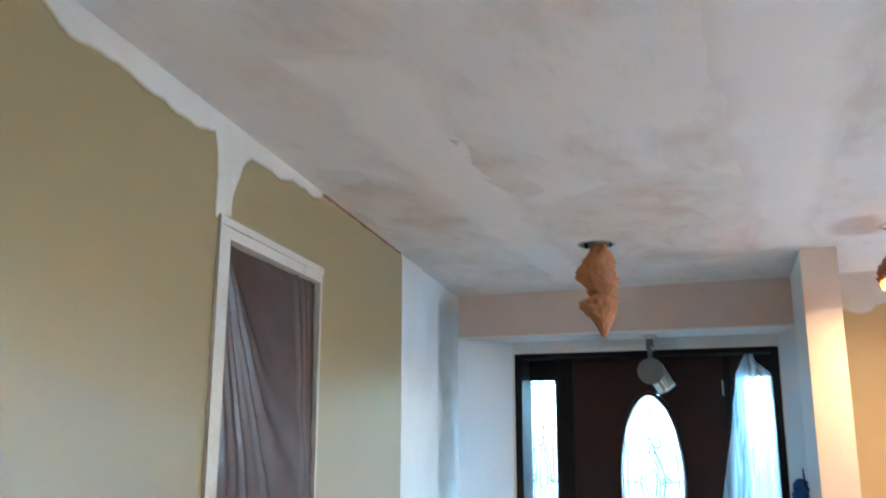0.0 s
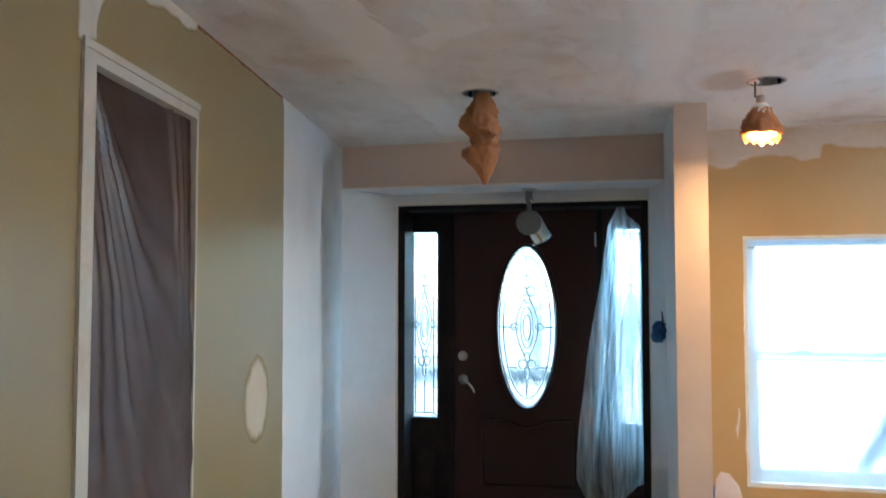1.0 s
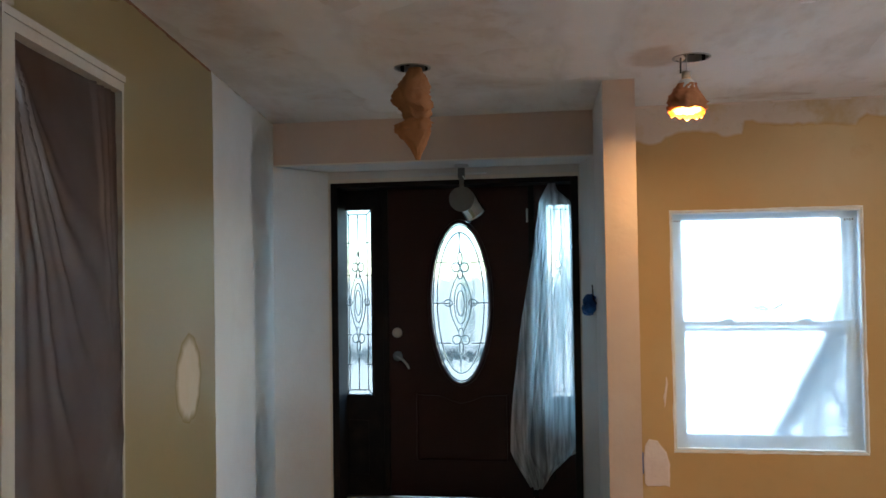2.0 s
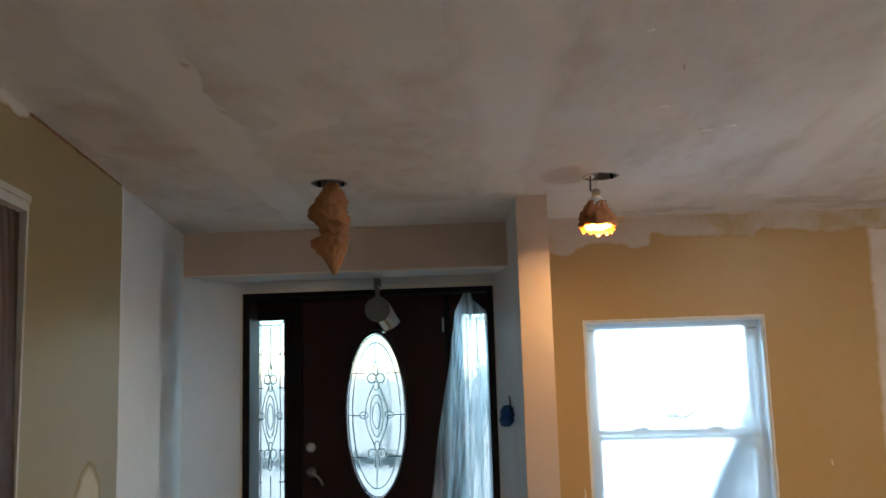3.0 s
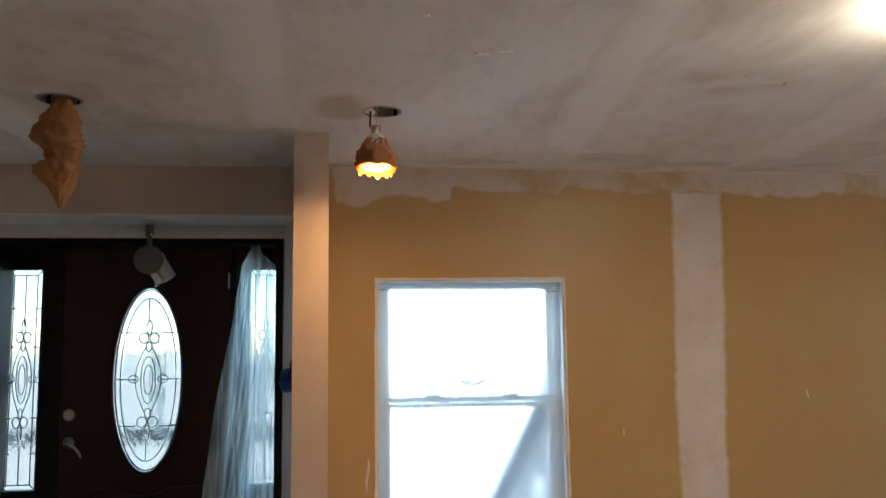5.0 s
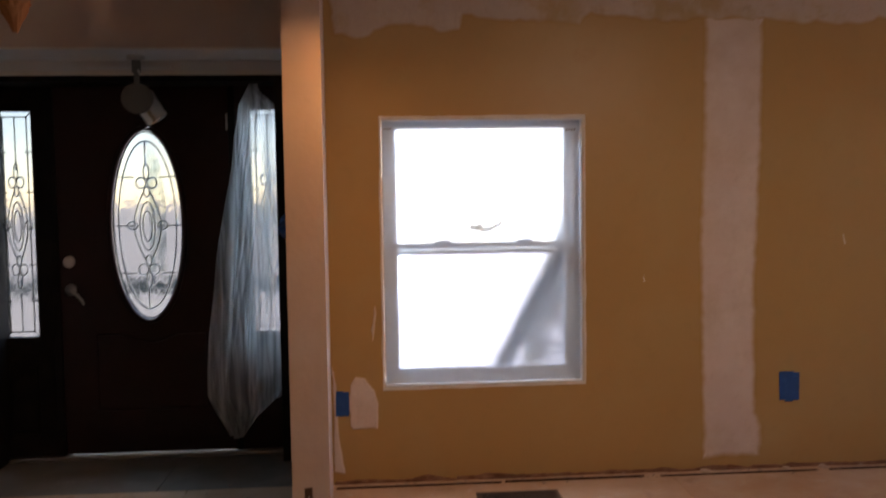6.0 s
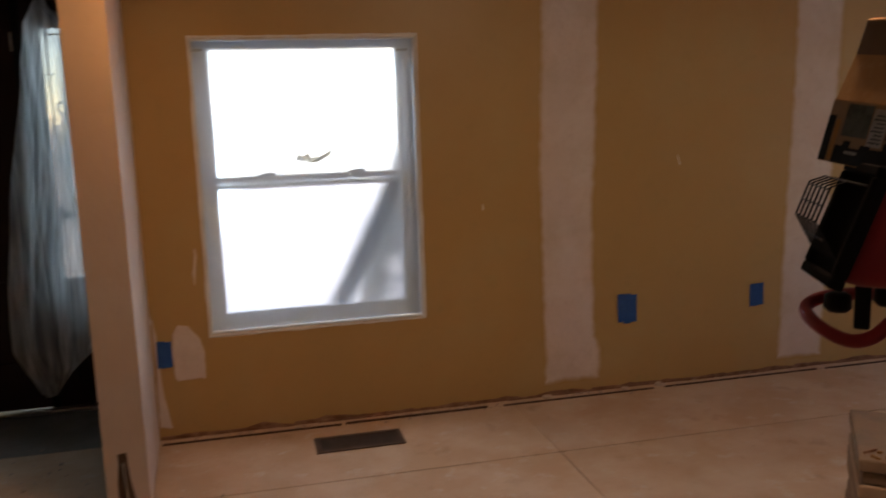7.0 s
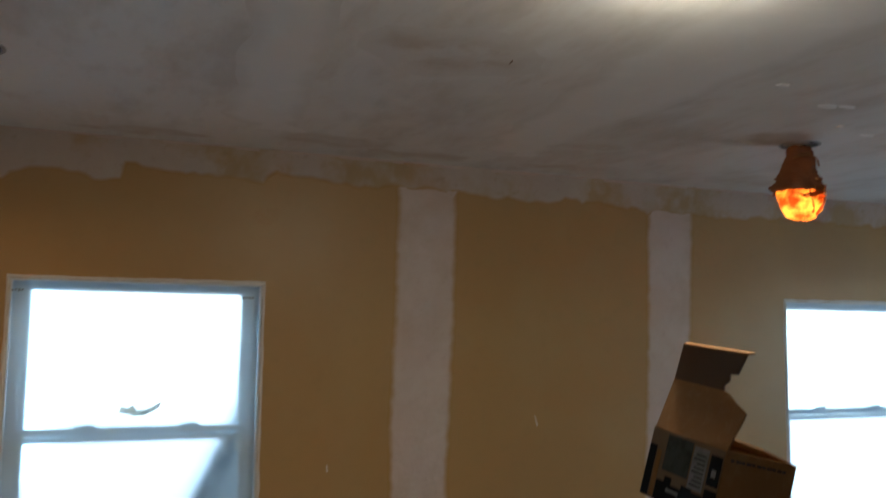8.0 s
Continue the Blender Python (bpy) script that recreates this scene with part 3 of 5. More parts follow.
wpatch([(0.605, 2.34), (0.60, 1.75), (0.585, 1.2), (0.60, 0.5), (0.61, 0.05), (0.93, 0.06), (0.945, 0.22), (0.905, 0.30), (0.90, 1.0), (0.925, 1.6), (0.935, 2.34)], 5, 0.005, proud=0.0015, feather=0.060)
wpatch([(2.02, 2.34), (2.01, 1.4), (1.98, 0.7), (1.97, 0.05), (2.27, 0.05), (2.29, 0.8), (2.31, 1.5), (2.34, 2.34)], 6, 0.005, proud=0.0015, feather=0.060)
wpatch([(-1.205, 0.50), (-1.20, 0.29), (-1.185, 0.275), (-1.055, 0.272), (-1.05, 0.40), (-1.075, 0.47), (-1.12, 0.54), (-1.17, 0.545)], 7, 0.012, feather=0.012)
wpatch([(-1.285, 0.06), (-1.285, 0.60), (-1.262, 0.5), (-1.25, 0.2), (-1.225, 0.05)], 8, 0.006)
wpatch([(-1.09, 0.78), (-1.065, 0.90), (-1.055, 0.86), (-1.075, 0.72)], 9, 0.006)
M_SCUFF = mat("scuffed_paint", (0.425, 0.262, 0.105), 0.42, spec=0.4, bump=0.15, bump_scale=70, under=PAINT, spots=((30, 0.5, 0.68, (0.46, 0.31, 0.15), 0.5, 5),))
wpatch([(-0.07, 2.10), (0.0, 2.085), (0.06, 2.12), (0.07, 2.17), (0.0, 2.19), (-0.06, 2.16)], 13, 0.02, M_SCUFF, 0.002, 0.03)
wpatch([(1.352, 1.215), (1.358, 1.212), (1.372, 1.165), (1.366, 1.163)], 14, 0.001, M_TRIM, 0.001, 0.001)
wpatch([(0.30, 1.02), (0.305, 1.02), (0.31, 0.99), (0.303, 0.99)], 15, 0.001, M_TRIM, 0.001, 0.001)
# cream bead of old paint round both windows
for a, b in WINDOWS:
    for o in ([(a - 0.012, WZ1), (a - 0.012, WZ1 + 0.014), (b + 0.012, WZ1 + 0.016), (b + 0.012, WZ1)], [(a - 0.014, WZ0), (a - 0.012, WZ1), (a, WZ1), (a, WZ0)],
              [(b, WZ0), (b, WZ1), (b + 0.012, WZ1), (b + 0.014, WZ0)], [(a - 0.014, WZ0 - 0.016), (a - 0.012, WZ0), (b + 0.012, WZ0), (b + 0.012, WZ0 - 0.012)]):
        patch("paint_bead", WIN, [(wu(x), z) for x, z in o], wall_window, M_TRIM, 11, 0.005, 0.02, 0.0035)


def lu(y):
    return LEFT.u_of(y)


# left wall: white entry end, ceiling seam, strip over the doorway, oval fill
def lpatch(outline, seed, rag=0.012, material=M_MUDW, feather=0.0):
    return patch("plaster_patch", LEFT, [(lu(y), z) for y, z in outline], wall_left, material, seed, rag, 0.03, 0.003, feather)


lpatch([(0.03, 2.438), (0.03, 0.0), (-1.26, 0.0), (-1.275, 1.2), (-1.29, 2.39), (-1.31, 2.438)], 21, 0.006, M_PRIMER)
lpatch([(-2.36, 2.475), (-2.36, 2.405), (-2.42, 2.385), (-2.6, 2.395), (-2.8, 2.375), (-2.93, 2.36), (-2.985, 2.33), (-3.035, 2.18), (-3.125, 2.15), (-3.15, 2.30), (-3.16, 2.37),
        (-3.38, 2.35), (-3.55, 2.365), (-3.75, 2.362), (-3.87, 2.388), (-4.1, 2.40), (-4.8, 2.405), (-5.6, 2.40), (-6.7, 2.40), (-6.7, 2.475)], 22, 0.018, M_MUDW, 0.026)
M_COAT = mat("second_primer_coat", (0.70, 0.70, 0.69), 0.6, spec=0.25, bump=0.12, under=(0.63, 0.62, 0.61), spots=((3, 0.4, 0.7, (0.64, 0.635, 0.625), 0.6, 5),))
M_FILL = mat("sanded_filler", (0.545, 0.465, 0.35), 0.75, bump=0.12, under=COOL_LIT_PAINT, spots=((6, 0.45, 0.7, (0.50, 0.41, 0.28), 0.6, 5),))
lpatch([(-1.66 + 0.175 * math.sin(k * 0.52), 1.08 + 0.185 * math.cos(k * 0.52)) for k in range(12)], 23, 0.010, M_FILL, 0.075)
lpatch([(0.028, 2.43), (0.028, 0.02), (-0.60, 0.02), (-0.585, 1.1), (-0.64, 1.9), (-0.60, 2.43)], 24, 0.02, M_COAT, 0.10)
joint = B()
for k in range(14):
    ya, yb = -1.32 - 0.074 * k, -1.32 - 0.074 * (k + 1)
    drop = 0.010 + 0.006 * noise.noise((k * 0.8, 3.0, 1.0))
    pts = [LEFT.at(lu(ya), 0, -0.0035), LEFT.at(lu(yb), 0, -0.0035), LEFT.at(lu(yb), 0, 0.001), LEFT.at(lu(ya), 0, 0.001)]
    prism(joint, [(p.x, p.y) for p in pts], CEIL - drop, CEIL - 0.001)
part("open_joint", joint, M_BASE, wall_left)
# ceiling: wide smooth seam strips
def cpatch(outline, seed, material, rag=0.05, feather=0.10, proud=0.002):
    pts = []
    n = len(outline)
    for i in range(n):
        a, b = Vector(outline[i]), Vector(outline[(i + 1) % n])
        m = max(1, int((b - a).length / 0.05))
        d = (b - a).normalized()
        for k in range(m):
            c = a + (b - a) * k / m
            pts.append(c + Vector((-d.y, d.x)) * rag * noise.noise((c.x * 5 + seed, c.y * 5, seed * 1.7)))
    bm = feathered(pts, lambda p, w: Vector((p.x, p.y, CEIL - w)), proud, feather)
    return part("plaster_patch", bm, material, ceiling)


M_SEAM = mat("smooth_seam", (0.75, 0.742, 0.725), 0.7, spec=0.2, under=(0.662, 0.645, 0.618), bump=0.1, bump_scale=20, spots=((2, 0.4, 0.7, (0.72, 0.69, 0.66), 0.6, 5), (9, 0.55, 0.75, (0.82, 0.81, 0.795), 0.5, 5)))
cpatch([(-1.36, -0.75), (-1.62, -0.75), (-1.60, -1.4), (-1.66, -3.0), (-1.7, -6.7), (-1.3, -6.7), (-1.30, -2.9), (-1.36, -1.35)], 31, M_SEAM)
cpatch([(-0.02, -0.35), (-0.27, -0.6), (-0.40, -2.5), (-0.55, -6.7), (-0.10, -6.7), (-0.20, -2.45), (0.02, -0.6)], 32, M_SEAM)
cpatch([(1.15, -0.3), (0.85, -0.4), (0.72, -1.9), (0.7, -6.0), (1.2, -6.0), (1.2, -2.0)], 33, M_SEAM)
cpatch([(-2.45, -0.1), (-2.72, -0.15), (-2.70, -1.9), (-2.60, -3.4), (-2.30, -3.3), (-2.42, -1.6)], 34, M_SEAM)
M_NICK = mat("fresh_compound", (0.82, 0.81, 0.79), 0.7, bump=0.1)
for k, (cx, cy) in enumerate([(-1.126, -2.788), (-0.951, -2.117), (-0.732, -1.807), (-0.66, -1.84), (1.684, -1.578), (1.75, -1.60), (1.355, -1.714), (2.165, -1.31), (1.95, -1.38)]):
    s = (0.016, 0.014, 0.03, 0.022, 0.045, 0.03, 0.03, 0.03, 0.02)[k]
    cpatch([(cx + s * math.cos(a) * (1.4 if k % 2 else 1), cy + s * 0.6 * math.sin(a)) for a in (0.2, 1.1, 2.2, 3.0, 4.1, 5.2)], 40 + k, M_NICK, 0.005, 0.004, 0.0045)
M_STAIN = mat("brown_ceiling_stain", (0.53, 0.45, 0.385), 0.8, spec=0.1, bump=0.2, bump_scale=30, under=(0.70, 0.67, 0.64), spots=((8, 0.45, 0.7, (0.60, 0.53, 0.47), 0.7, 5),))
for k, (cx, cy, sx, sy) in enumerate(((-1.20, -1.12, 0.15, 0.22), (1.89, -1.13, 0.19, 0.15))):
    cpatch([(cx + sx * math.cos(a), cy + sy * math.sin(a)) for a in (0.2, 0.9, 1.6, 2.3, 3.0, 3.7, 4.4, 5.1, 5.8)], 80 + k, M_STAIN, 0.05, 0.115, 0.0032)
for cx, cy in ((-0.973, -2.497), (0.448, -1.579)):
    cpatch([(cx - 0.002, cy - 0.018), (cx + 0.003, cy - 0.01), (cx + 0.007, cy + 0.022), (cx + 0.003, cy + 0.016)], 60, M_BASE, 0.001, 0.001, 0.0045)
# dark trowel smudges along the window wall and between the cans
M_SMUDGE = mat("sanded_grey_smudge", (0.575, 0.525, 0.48), 0.8, spec=0.1, bump=0.25, bump_scale=26, under=(0.662, 0.645, 0.618), spots=((3.5, 0.42, 0.58, (0.662, 0.645, 0.618), 0.95, 7), (11, 0.52, 0.68, (0.52, 0.465, 0.415), 0.6, 6)))
for k, (cx, cy, sx, sy) in enumerate(((0.25, -0.30, 0.30, 0.12), (0.62, -0.16, 0.26, 0.09), (1.45, -0.20, 0.34, 0.10), (1.15, -0.62, 0.30, 0.12), (0.30, -1.55, 0.30, 0.22), (-0.55, -0.16, 0.30, 0.08), (-2.05, -0.75, 0.42, 0.20), (-2.75, -0.60, 0.26, 0.22), (-2.45, -2.45, 0.26, 0.42), (-1.95, -1.75, 0.34, 0.42), (-2.85, -2.0, 0.20, 0.60), (2.55, -0.30, 0.4, 0.14))):
    cpatch([(cx + sx * math.cos(a), cy + sy * math.sin(a)) for a in (0.2, 0.9, 1.6, 2.3, 3.0, 3.7, 4.4, 5.1, 5.8)], 120 + k, M_SMUDGE, 0.12, min(sx, sy) * 0.8, 0.0012)
# ragged skim line where wall meets ceiling
rl = random.Random(9)
bm = B()
x = -1.27
while x < 4.8:
    w = rl.uniform(0.05, 0.25)
    if rl.random() < 0.75:
        box(bm, (x, -rl.uniform(0.004, 0.010), CEIL - rl.uniform(0.006, 0.014)), (x + w, 0.002, CEIL - 0.001))
    x += w
tagged(part("trim_ceiling_seam", bm, M_PINK), kind="structure")


# ---- windows ----
def window(a, b, number, seed):
    w = tagged(new("window_%d" % number), "white vinyl double hung window covered with taped plastic film", "window", kind="structure")
    w.location = (a, 0, WZ0)
    W, H = b - a, WZ1 - WZ0
    MR = 1.175 - WZ0
    bm = B()
    for p, q in (((0.001, 0.002, 0.001), (0.008, 0.158, H - 0.001)), ((W - 0.008, 0.002, 0.001), (W - 0.001, 0.158, H - 0.001)), ((0.008, 0.002, H - 0.008), (W - 0.008, 0.158, H - 0.001)), ((0.008, 0.002, 0.001), (W - 0.008, 0.158, 0.010))):
        box(bm, p, q)
    part("jamb", bm, M_WHITE, w)
    bm = B()
    t, th = 0.036, 0.016
    for p, q in (((0.008, 0.07, 0.010), (0.008 + t, 0.14, H - 0.008)), ((W - 0.008 - t, 0.07, 0.010), (W - 0.008, 0.14, H - 0.008)), ((0.008 + t, 0.07, H - 0.008 - th), (W - 0.008 - t, 0.14, H - 0.008)), ((0.008 + t, 0.07, 0.010), (W - 0.008 - t, 0.14, 0.010 + t))):
        box(bm, p, q, bevel=0.003)
    part("window_frame", bm, M_WHITE, w)
    for name, z0, z1, y0 in (("upper_sash", MR - 0.035, H - 0.008 - th, 0.105), ("lower_sash", 0.010 + t, MR + 0.030, 0.078)):
        bm = B()
        s, x0, x1 = 0.03, 0.008 + t, W - 0.008 - t
        for p, q in (((x0, y0, z0), (x0 + s, y0 + 0.026, z1)), ((x1 - s, y0, z0), (x1, y0 + 0.026, z1)), ((x0 + s, y0, z1 - (0.020 if name == "upper_sash" else s)), (x1 - s, y0 + 0.026, z1)), ((x0 + s, y0, z0), (x1 - s, y0 + 0.026, z0 + s))):
            box(bm, p, q, bevel=0.003)
        sash = part(name, bm, M_WHITE, w)
        pane = part("pane", box(B(), (x0 + s, y0 + 0.010, z0 + s), (x1 - s, y0 + 0.014, z1 - (0.020 if name == "upper_sash" else s))), M_GLASS, sash)
        pane.visible_shadow = False
    for lx in (W * 0.3, W * 0.72):
        part("sash_lock", box(box(B(), (lx - 0.04, 0.07, MR + 0.030), (lx + 0.04, 0.10, MR + 0.040), bevel=0.002), (lx - 0.008, 0.062, MR + 0.040), (lx + 0.035, 0.084, MR + 0.044), bevel=0.002), M_WHITE, w)
    # film, slightly rippled, taped to the wall's edge
    bm = bmesh.new()
    nx, nz = 36, 46
    g = [[bm.verts.new((0.004 + (W - 0.008) * i / nx, 0.030 + 0.006 * noise.noise((i * 0.35 + seed, k * 0.16, seed)) + 0.004 * noise.noise((i * 0.9, k * 0.9 + seed, 3)), 0.004 + (H - 0.008) * k / nz)) for k in range(nz + 1)] for i in range(nx + 1)]
    for i in range(nx):
        for k in range(nz):
            bm.faces.new((g[i][k], g[i + 1][k], g[i + 1][k + 1], g[i][k + 1]))
    f = part("plastic_film", bm, M_FILM, w, "milky clear plastic film", smooth=True)
    f.visible_shadow = False
    return w


window(*WINDOWS[0], 1, 1.0)
window(*WINDOWS[1], 2, 5.0)
# scrap of tape stuck on the film
tp = thing("tape_scrap", pose(-0.50, 0.018, 1.285), "crumpled scrap of masking tape stuck on the window film", "tape")
bm = bmesh.new()
row = [(-0.085, 0.0), (-0.055, -0.006), (-0.02, -0.016), (0.02, -0.012), (0.055, 0.006), (0.075, 0.018)]
lo = [bm.verts.new((x, -0.006 * (i % 2), z - 0.011)) for i, (x, z) in enumerate(row)]
hi = [bm.verts.new((x + 0.006, -0.009 * ((i + 1) % 2), z + 0.012)) for i, (x, z) in enumerate(row)]
for i in range(5):
    bm.faces.new((lo[i], lo[i + 1], hi[i + 1], hi[i]))
bm.faces.new((hi[1], hi[2], bm.verts.new((-0.03, -0.012, 0.018))))
bmesh.ops.solidify(bm, geom=list(bm.faces), thickness=0.0012)
part("strip", bm, M_TAPEP, tp)
# small pencil or tape marks on the film corners
for k, (mx, mz, mw) in enumerate(((-0.99, 1.775, 0.05), (-0.065, 1.765, 0.055))):
    th = thing("film_mark", pose(mx, 0.020, mz), "small dark handwritten mark on the window film", "mark", "marks on the film")
    for i in range(4):
        bm = box(B(), (-mw / 2 + i * mw / 4, 0, -0.007 + 0.003 * (i % 2)), (-mw / 2 + i * mw / 4 + mw / 7, 0.001, 0.006))
        part("bar", bm, M_PRINTG, th)

# ---- entry door ----
door = tagged(new("door_1"), "closed mahogany entry door with oval leaded glass and two sidelights", "door", kind="structure")
door.location = (0, 0, 0)
SY = 0.60  # room face of the slab
bm = B()
# outer frame, set back in the opening, and mullions
for p, q in (((FX0 + 0.002, 0.404, 0.0), (FX0 + 0.055, 0.648, FZ - 0.002)), ((FX1 - 0.055, 0.404, 0.0), (FX1 - 0.002, 0.648, FZ - 0.002)), ((FX0 + 0.055, 0.404, 2.066), (FX1 - 0.055, 0.648, FZ - 0.002))):
    box(bm, p, q, bevel=0.004)
part("door_frame", bm, M_FRAMEDARK, door)
bm = B()
box(bm, (-2.845, 0.585, 0.02), (-2.806, 0.69, 2.066), bevel=0.003)
part("mullion", bm, M_FRAMEDARK, door)
part("mullion", box(B(), (-1.865, 0.585, 0.02), (-1.826, 0.69, 2.066), bevel=0.003), M_FRAMEDARK, door)
part("threshold", box(B(), (FX0 + 0.055, 0.55, 0.0), (FX1 - 0.055, 0.70, 0.020), bevel=0.004), M_STEEL, door)
# casing on the wall face
bm = B()
for p, q in (((FX0 - 0.004, 0.394, 0.0), (FX0 + 0.010, 0.404, FZ + 0.012)), ((FX1 - 0.010, 0.394, 0.0), (FX1 + 0.002, 0.404, FZ + 0.012)), ((FX0 + 0.010, 0.394, FZ - 0.010), (FX1 - 0.010, 0.404, FZ + 0.014))):
    box(bm, p, q)
part("casing_edge", bm, M_TRIM, door)


def panel_with_hole(name, x0, x1, z0, z1, y0, y1, hole, material, parent):
    bm = B()
    for y in (y0, y1):
        es = []
        for lp in ([(x0, z0), (x1, z0), (x1, z1), (x0, z1)], hole):
            vs = [bm.verts.new((x, y, z)) for x, z in lp]
            es += [bm.edges.new((vs[i], vs[(i + 1) % len(vs)])) for i in range(len(vs))]
        bmesh.ops.triangle_fill(bm, use_beauty=True, edges=es)
    bm.verts.ensure_lookup_table()
    n = 4 + len(hole)
    for off, cnt in ((0, 4), (4, len(hole))):
        for i in range(cnt):
            j = (i + 1) % cnt
            bm.faces.new((bm.verts[off + i], bm.verts[off + j], bm.verts[n + off + j], bm.verts[n + off + i]))
    return part(name, bm, material, parent)


OX, OZ, OA, OB = -2.322, 1.302, 0.186, 0.518


def oval(a, b, n=48, cx=OX, cz=OZ):
    return [(cx + a * math.cos(2 * math.pi * k / n), cz + b * math.sin(2 * math.pi * k / n)) for k in range(n)]


slab_ob = panel_with_hole("slab", -2.8085, -1.8625, 0.0235, 2.0685, SY, SY + 0.045, oval(OA + 0.012, OB + 0.012), M_DOOR, door)
bm = tube(B(), [(x, SY - 0.002, z) for x, z in oval(OA + 0.020, OB + 0.020)], 0.014, 8, True)
part("oval_moulding", bm, M_DOOR, slab_ob, smooth=True)


lead = []


def came(bm, pts, r=0.0036):
    return tube(bm, [(x, SY + 0.012, z) for x, z in pts], r, 5)


def bevel(bm, pts):
    lead.append(pts)
    return tube(bm, [(x, SY + 0.012, z) for x, z in pts], 0.0060, 8)


def leaf(cx, cz, w, h, n=14):
    return [(cx + w * math.sin(2 * math.pi * k / n), cz + h * math.cos(2 * math.pi * k / n)) for k in range(n + 1)]


def glazing(parent, cx, cz, hw, hh, oval_shape):
    """Leaded pattern: border, cross lines and a scrolled central motif."""
    bm = B()
    if oval_shape:
        came(bm, [*oval(hw, hh, 48, cx, cz), (cx + hw, cz)], 0.004)
        for dz, k in ((0.27, 0.855), (0.0, 1.0), (-0.265, 0.865)):
            came(bm, [(cx - hw * k, cz + dz), (cx - 0.07, cz + dz - 0.004)])
            came(bm, [(cx + 0.07, cz + dz - 0.004), (cx + hw * k, cz + dz)])
        s = 1.0
    else:
        i = 0.026
        for sx in (-1, 1):
            came(bm, [(cx + sx * (hw - i), cz - hh + i), (cx + sx * (hw - i), cz + hh - i)])
            came(bm, [(cx + sx * hw, cz + hh), (cx + sx * (hw - i), cz + hh - i)])
            came(bm, [(cx + sx * hw, cz - hh), (cx + sx * (hw - i), cz - hh + i)])
        for dz in (hh - i, -hh + i):
            came(bm, [(cx - hw + i, cz + dz), (cx + hw - i, cz + dz)])
        for dz in (0.40, 0.18, -0.02, -0.22, -0.42):
            came(bm, [(cx - hw, cz + dz), (cx - hw * 0.55, cz + dz)])
            came(bm, [(cx + hw * 0.55, cz + dz), (cx + hw, cz + dz)])
        came(bm, [(cx, cz + hh - i), (cx, cz + 0.30)])
        came(bm, [(cx, cz - 0.38), (cx, cz - hh + i)])
        s = 0.72
    part("lead_came", bm, M_CAME, parent)
    bm = B()
    if oval_shape:
        bevel(bm, [*oval(hw * 0.84, hh * 0.90, 48, cx, cz), (cx + hw * 0.84, cz)])
        bevel(bm, [(cx - 0.004, cz + hh * 0.9), (cx - 0.004, cz + 0.33)])
        bevel(bm, [(cx - 0.004, cz - 0.35), (cx - 0.004, cz - hh * 0.9)])
    # motif: top and bottom rosettes, almond, side buds
    for dz, up in ((0.235, 1), (-0.245, -1)):
        for sx in (-1, 1):
            bevel(bm, leaf(cx + sx * 0.030 * s, cz + dz, 0.027 * s, 0.030))
        bevel(bm, leaf(cx, cz + dz + up * 0.060, 0.015 * s, 0.042))
        bevel(bm, leaf(cx, cz + dz - up * 0.050, 0.016 * s, 0.028))
    bevel(bm, leaf(cx, cz - 0.005, 0.042 * s, 0.135))
    bevel(bm, leaf(cx, cz - 0.005, 0.026 * s, 0.085))
    for sx in (-1, 1):
        bevel(bm, [(cx + sx * (0.015 + 0.058 * math.sin(math.pi * k / 12)) * s, cz + 0.19 - 0.385 * k / 12) for k in range(13)])
        bevel(bm, leaf(cx + sx * 0.082 * s, cz, 0.028 * s, 0.022))
    motif = part("bevel_motif", bm, M_BEVEL, parent, "clear bevelled glass pieces", smooth=True)
    motif.visible_shadow = False
    bm = B()
    for pts in lead:
        tube(bm, [(x, SY + 0.0045, z) for x, z in pts], 0.0031, 6)
    lead.clear()
    part("motif_lead", bm, M_CAME, parent)


g = part("oval_glass", prism(B(), oval(OA + 0.010, OB + 0.010), 0, 0.006), M_TEXT, slab_ob, "textured leaded oval glass")
# turn the flat oval upright: its y becomes height
for v in g.data.vertices:
    v.co = Vector((v.co.x, SY + 0.020 + v.co.z, v.co.y))
g.visible_shadow = False
glazing(g, OX, OZ, OA, OB, True)
M_RIPPLE = glass_mat("rippled_glass", (0.80, 0.86, 0.85), 0.03, 0.8, 42, 1.3)
# long wavy streaks of dark refraction, put into the glass tint
rN, rL = M_RIPPLE.node_tree.nodes, M_RIPPLE.node_tree.links
streak_geo, streak_map = rN.new("ShaderNodeNewGeometry"), rN.new("ShaderNodeMapping")
streak_map.inputs["Scale"].default_value = (62, 1, 9)
streak = rN.new("ShaderNodeTexNoise")
streak.inputs["Scale"].default_value, streak.inputs["Detail"].default_value, streak.inputs["Distortion"].default_value = 1.0, 3, 1.2
streak_ramp, streak_mix = rN.new("ShaderNodeMapRange"), rN.new("ShaderNodeMix")
streak_ramp.inputs["From Min"].default_value, streak_ramp.inputs["From Max"].default_value = 0.42, 0.58
streak_mix.data_type = "RGBA"
streak_mix.inputs["A"].default_value, streak_mix.inputs["B"].default_value = (0.97, 0.99, 0.98, 1), (0.42, 0.50, 0.52, 1)
rL.new(streak_geo.outputs["Position"], streak_map.inputs["Vector"])
rL.new(streak_map.outputs[0], streak.inputs["Vector"])
rL.new(streak.outputs["Fac"], streak_ramp.inputs["Value"])
rL.new(streak_ramp.outputs["Result"], streak_mix.inputs["Factor"])
rL.new(streak_mix.outputs["Result"], rN["Principled BSDF"].inputs["Base Color"])
bm = B()
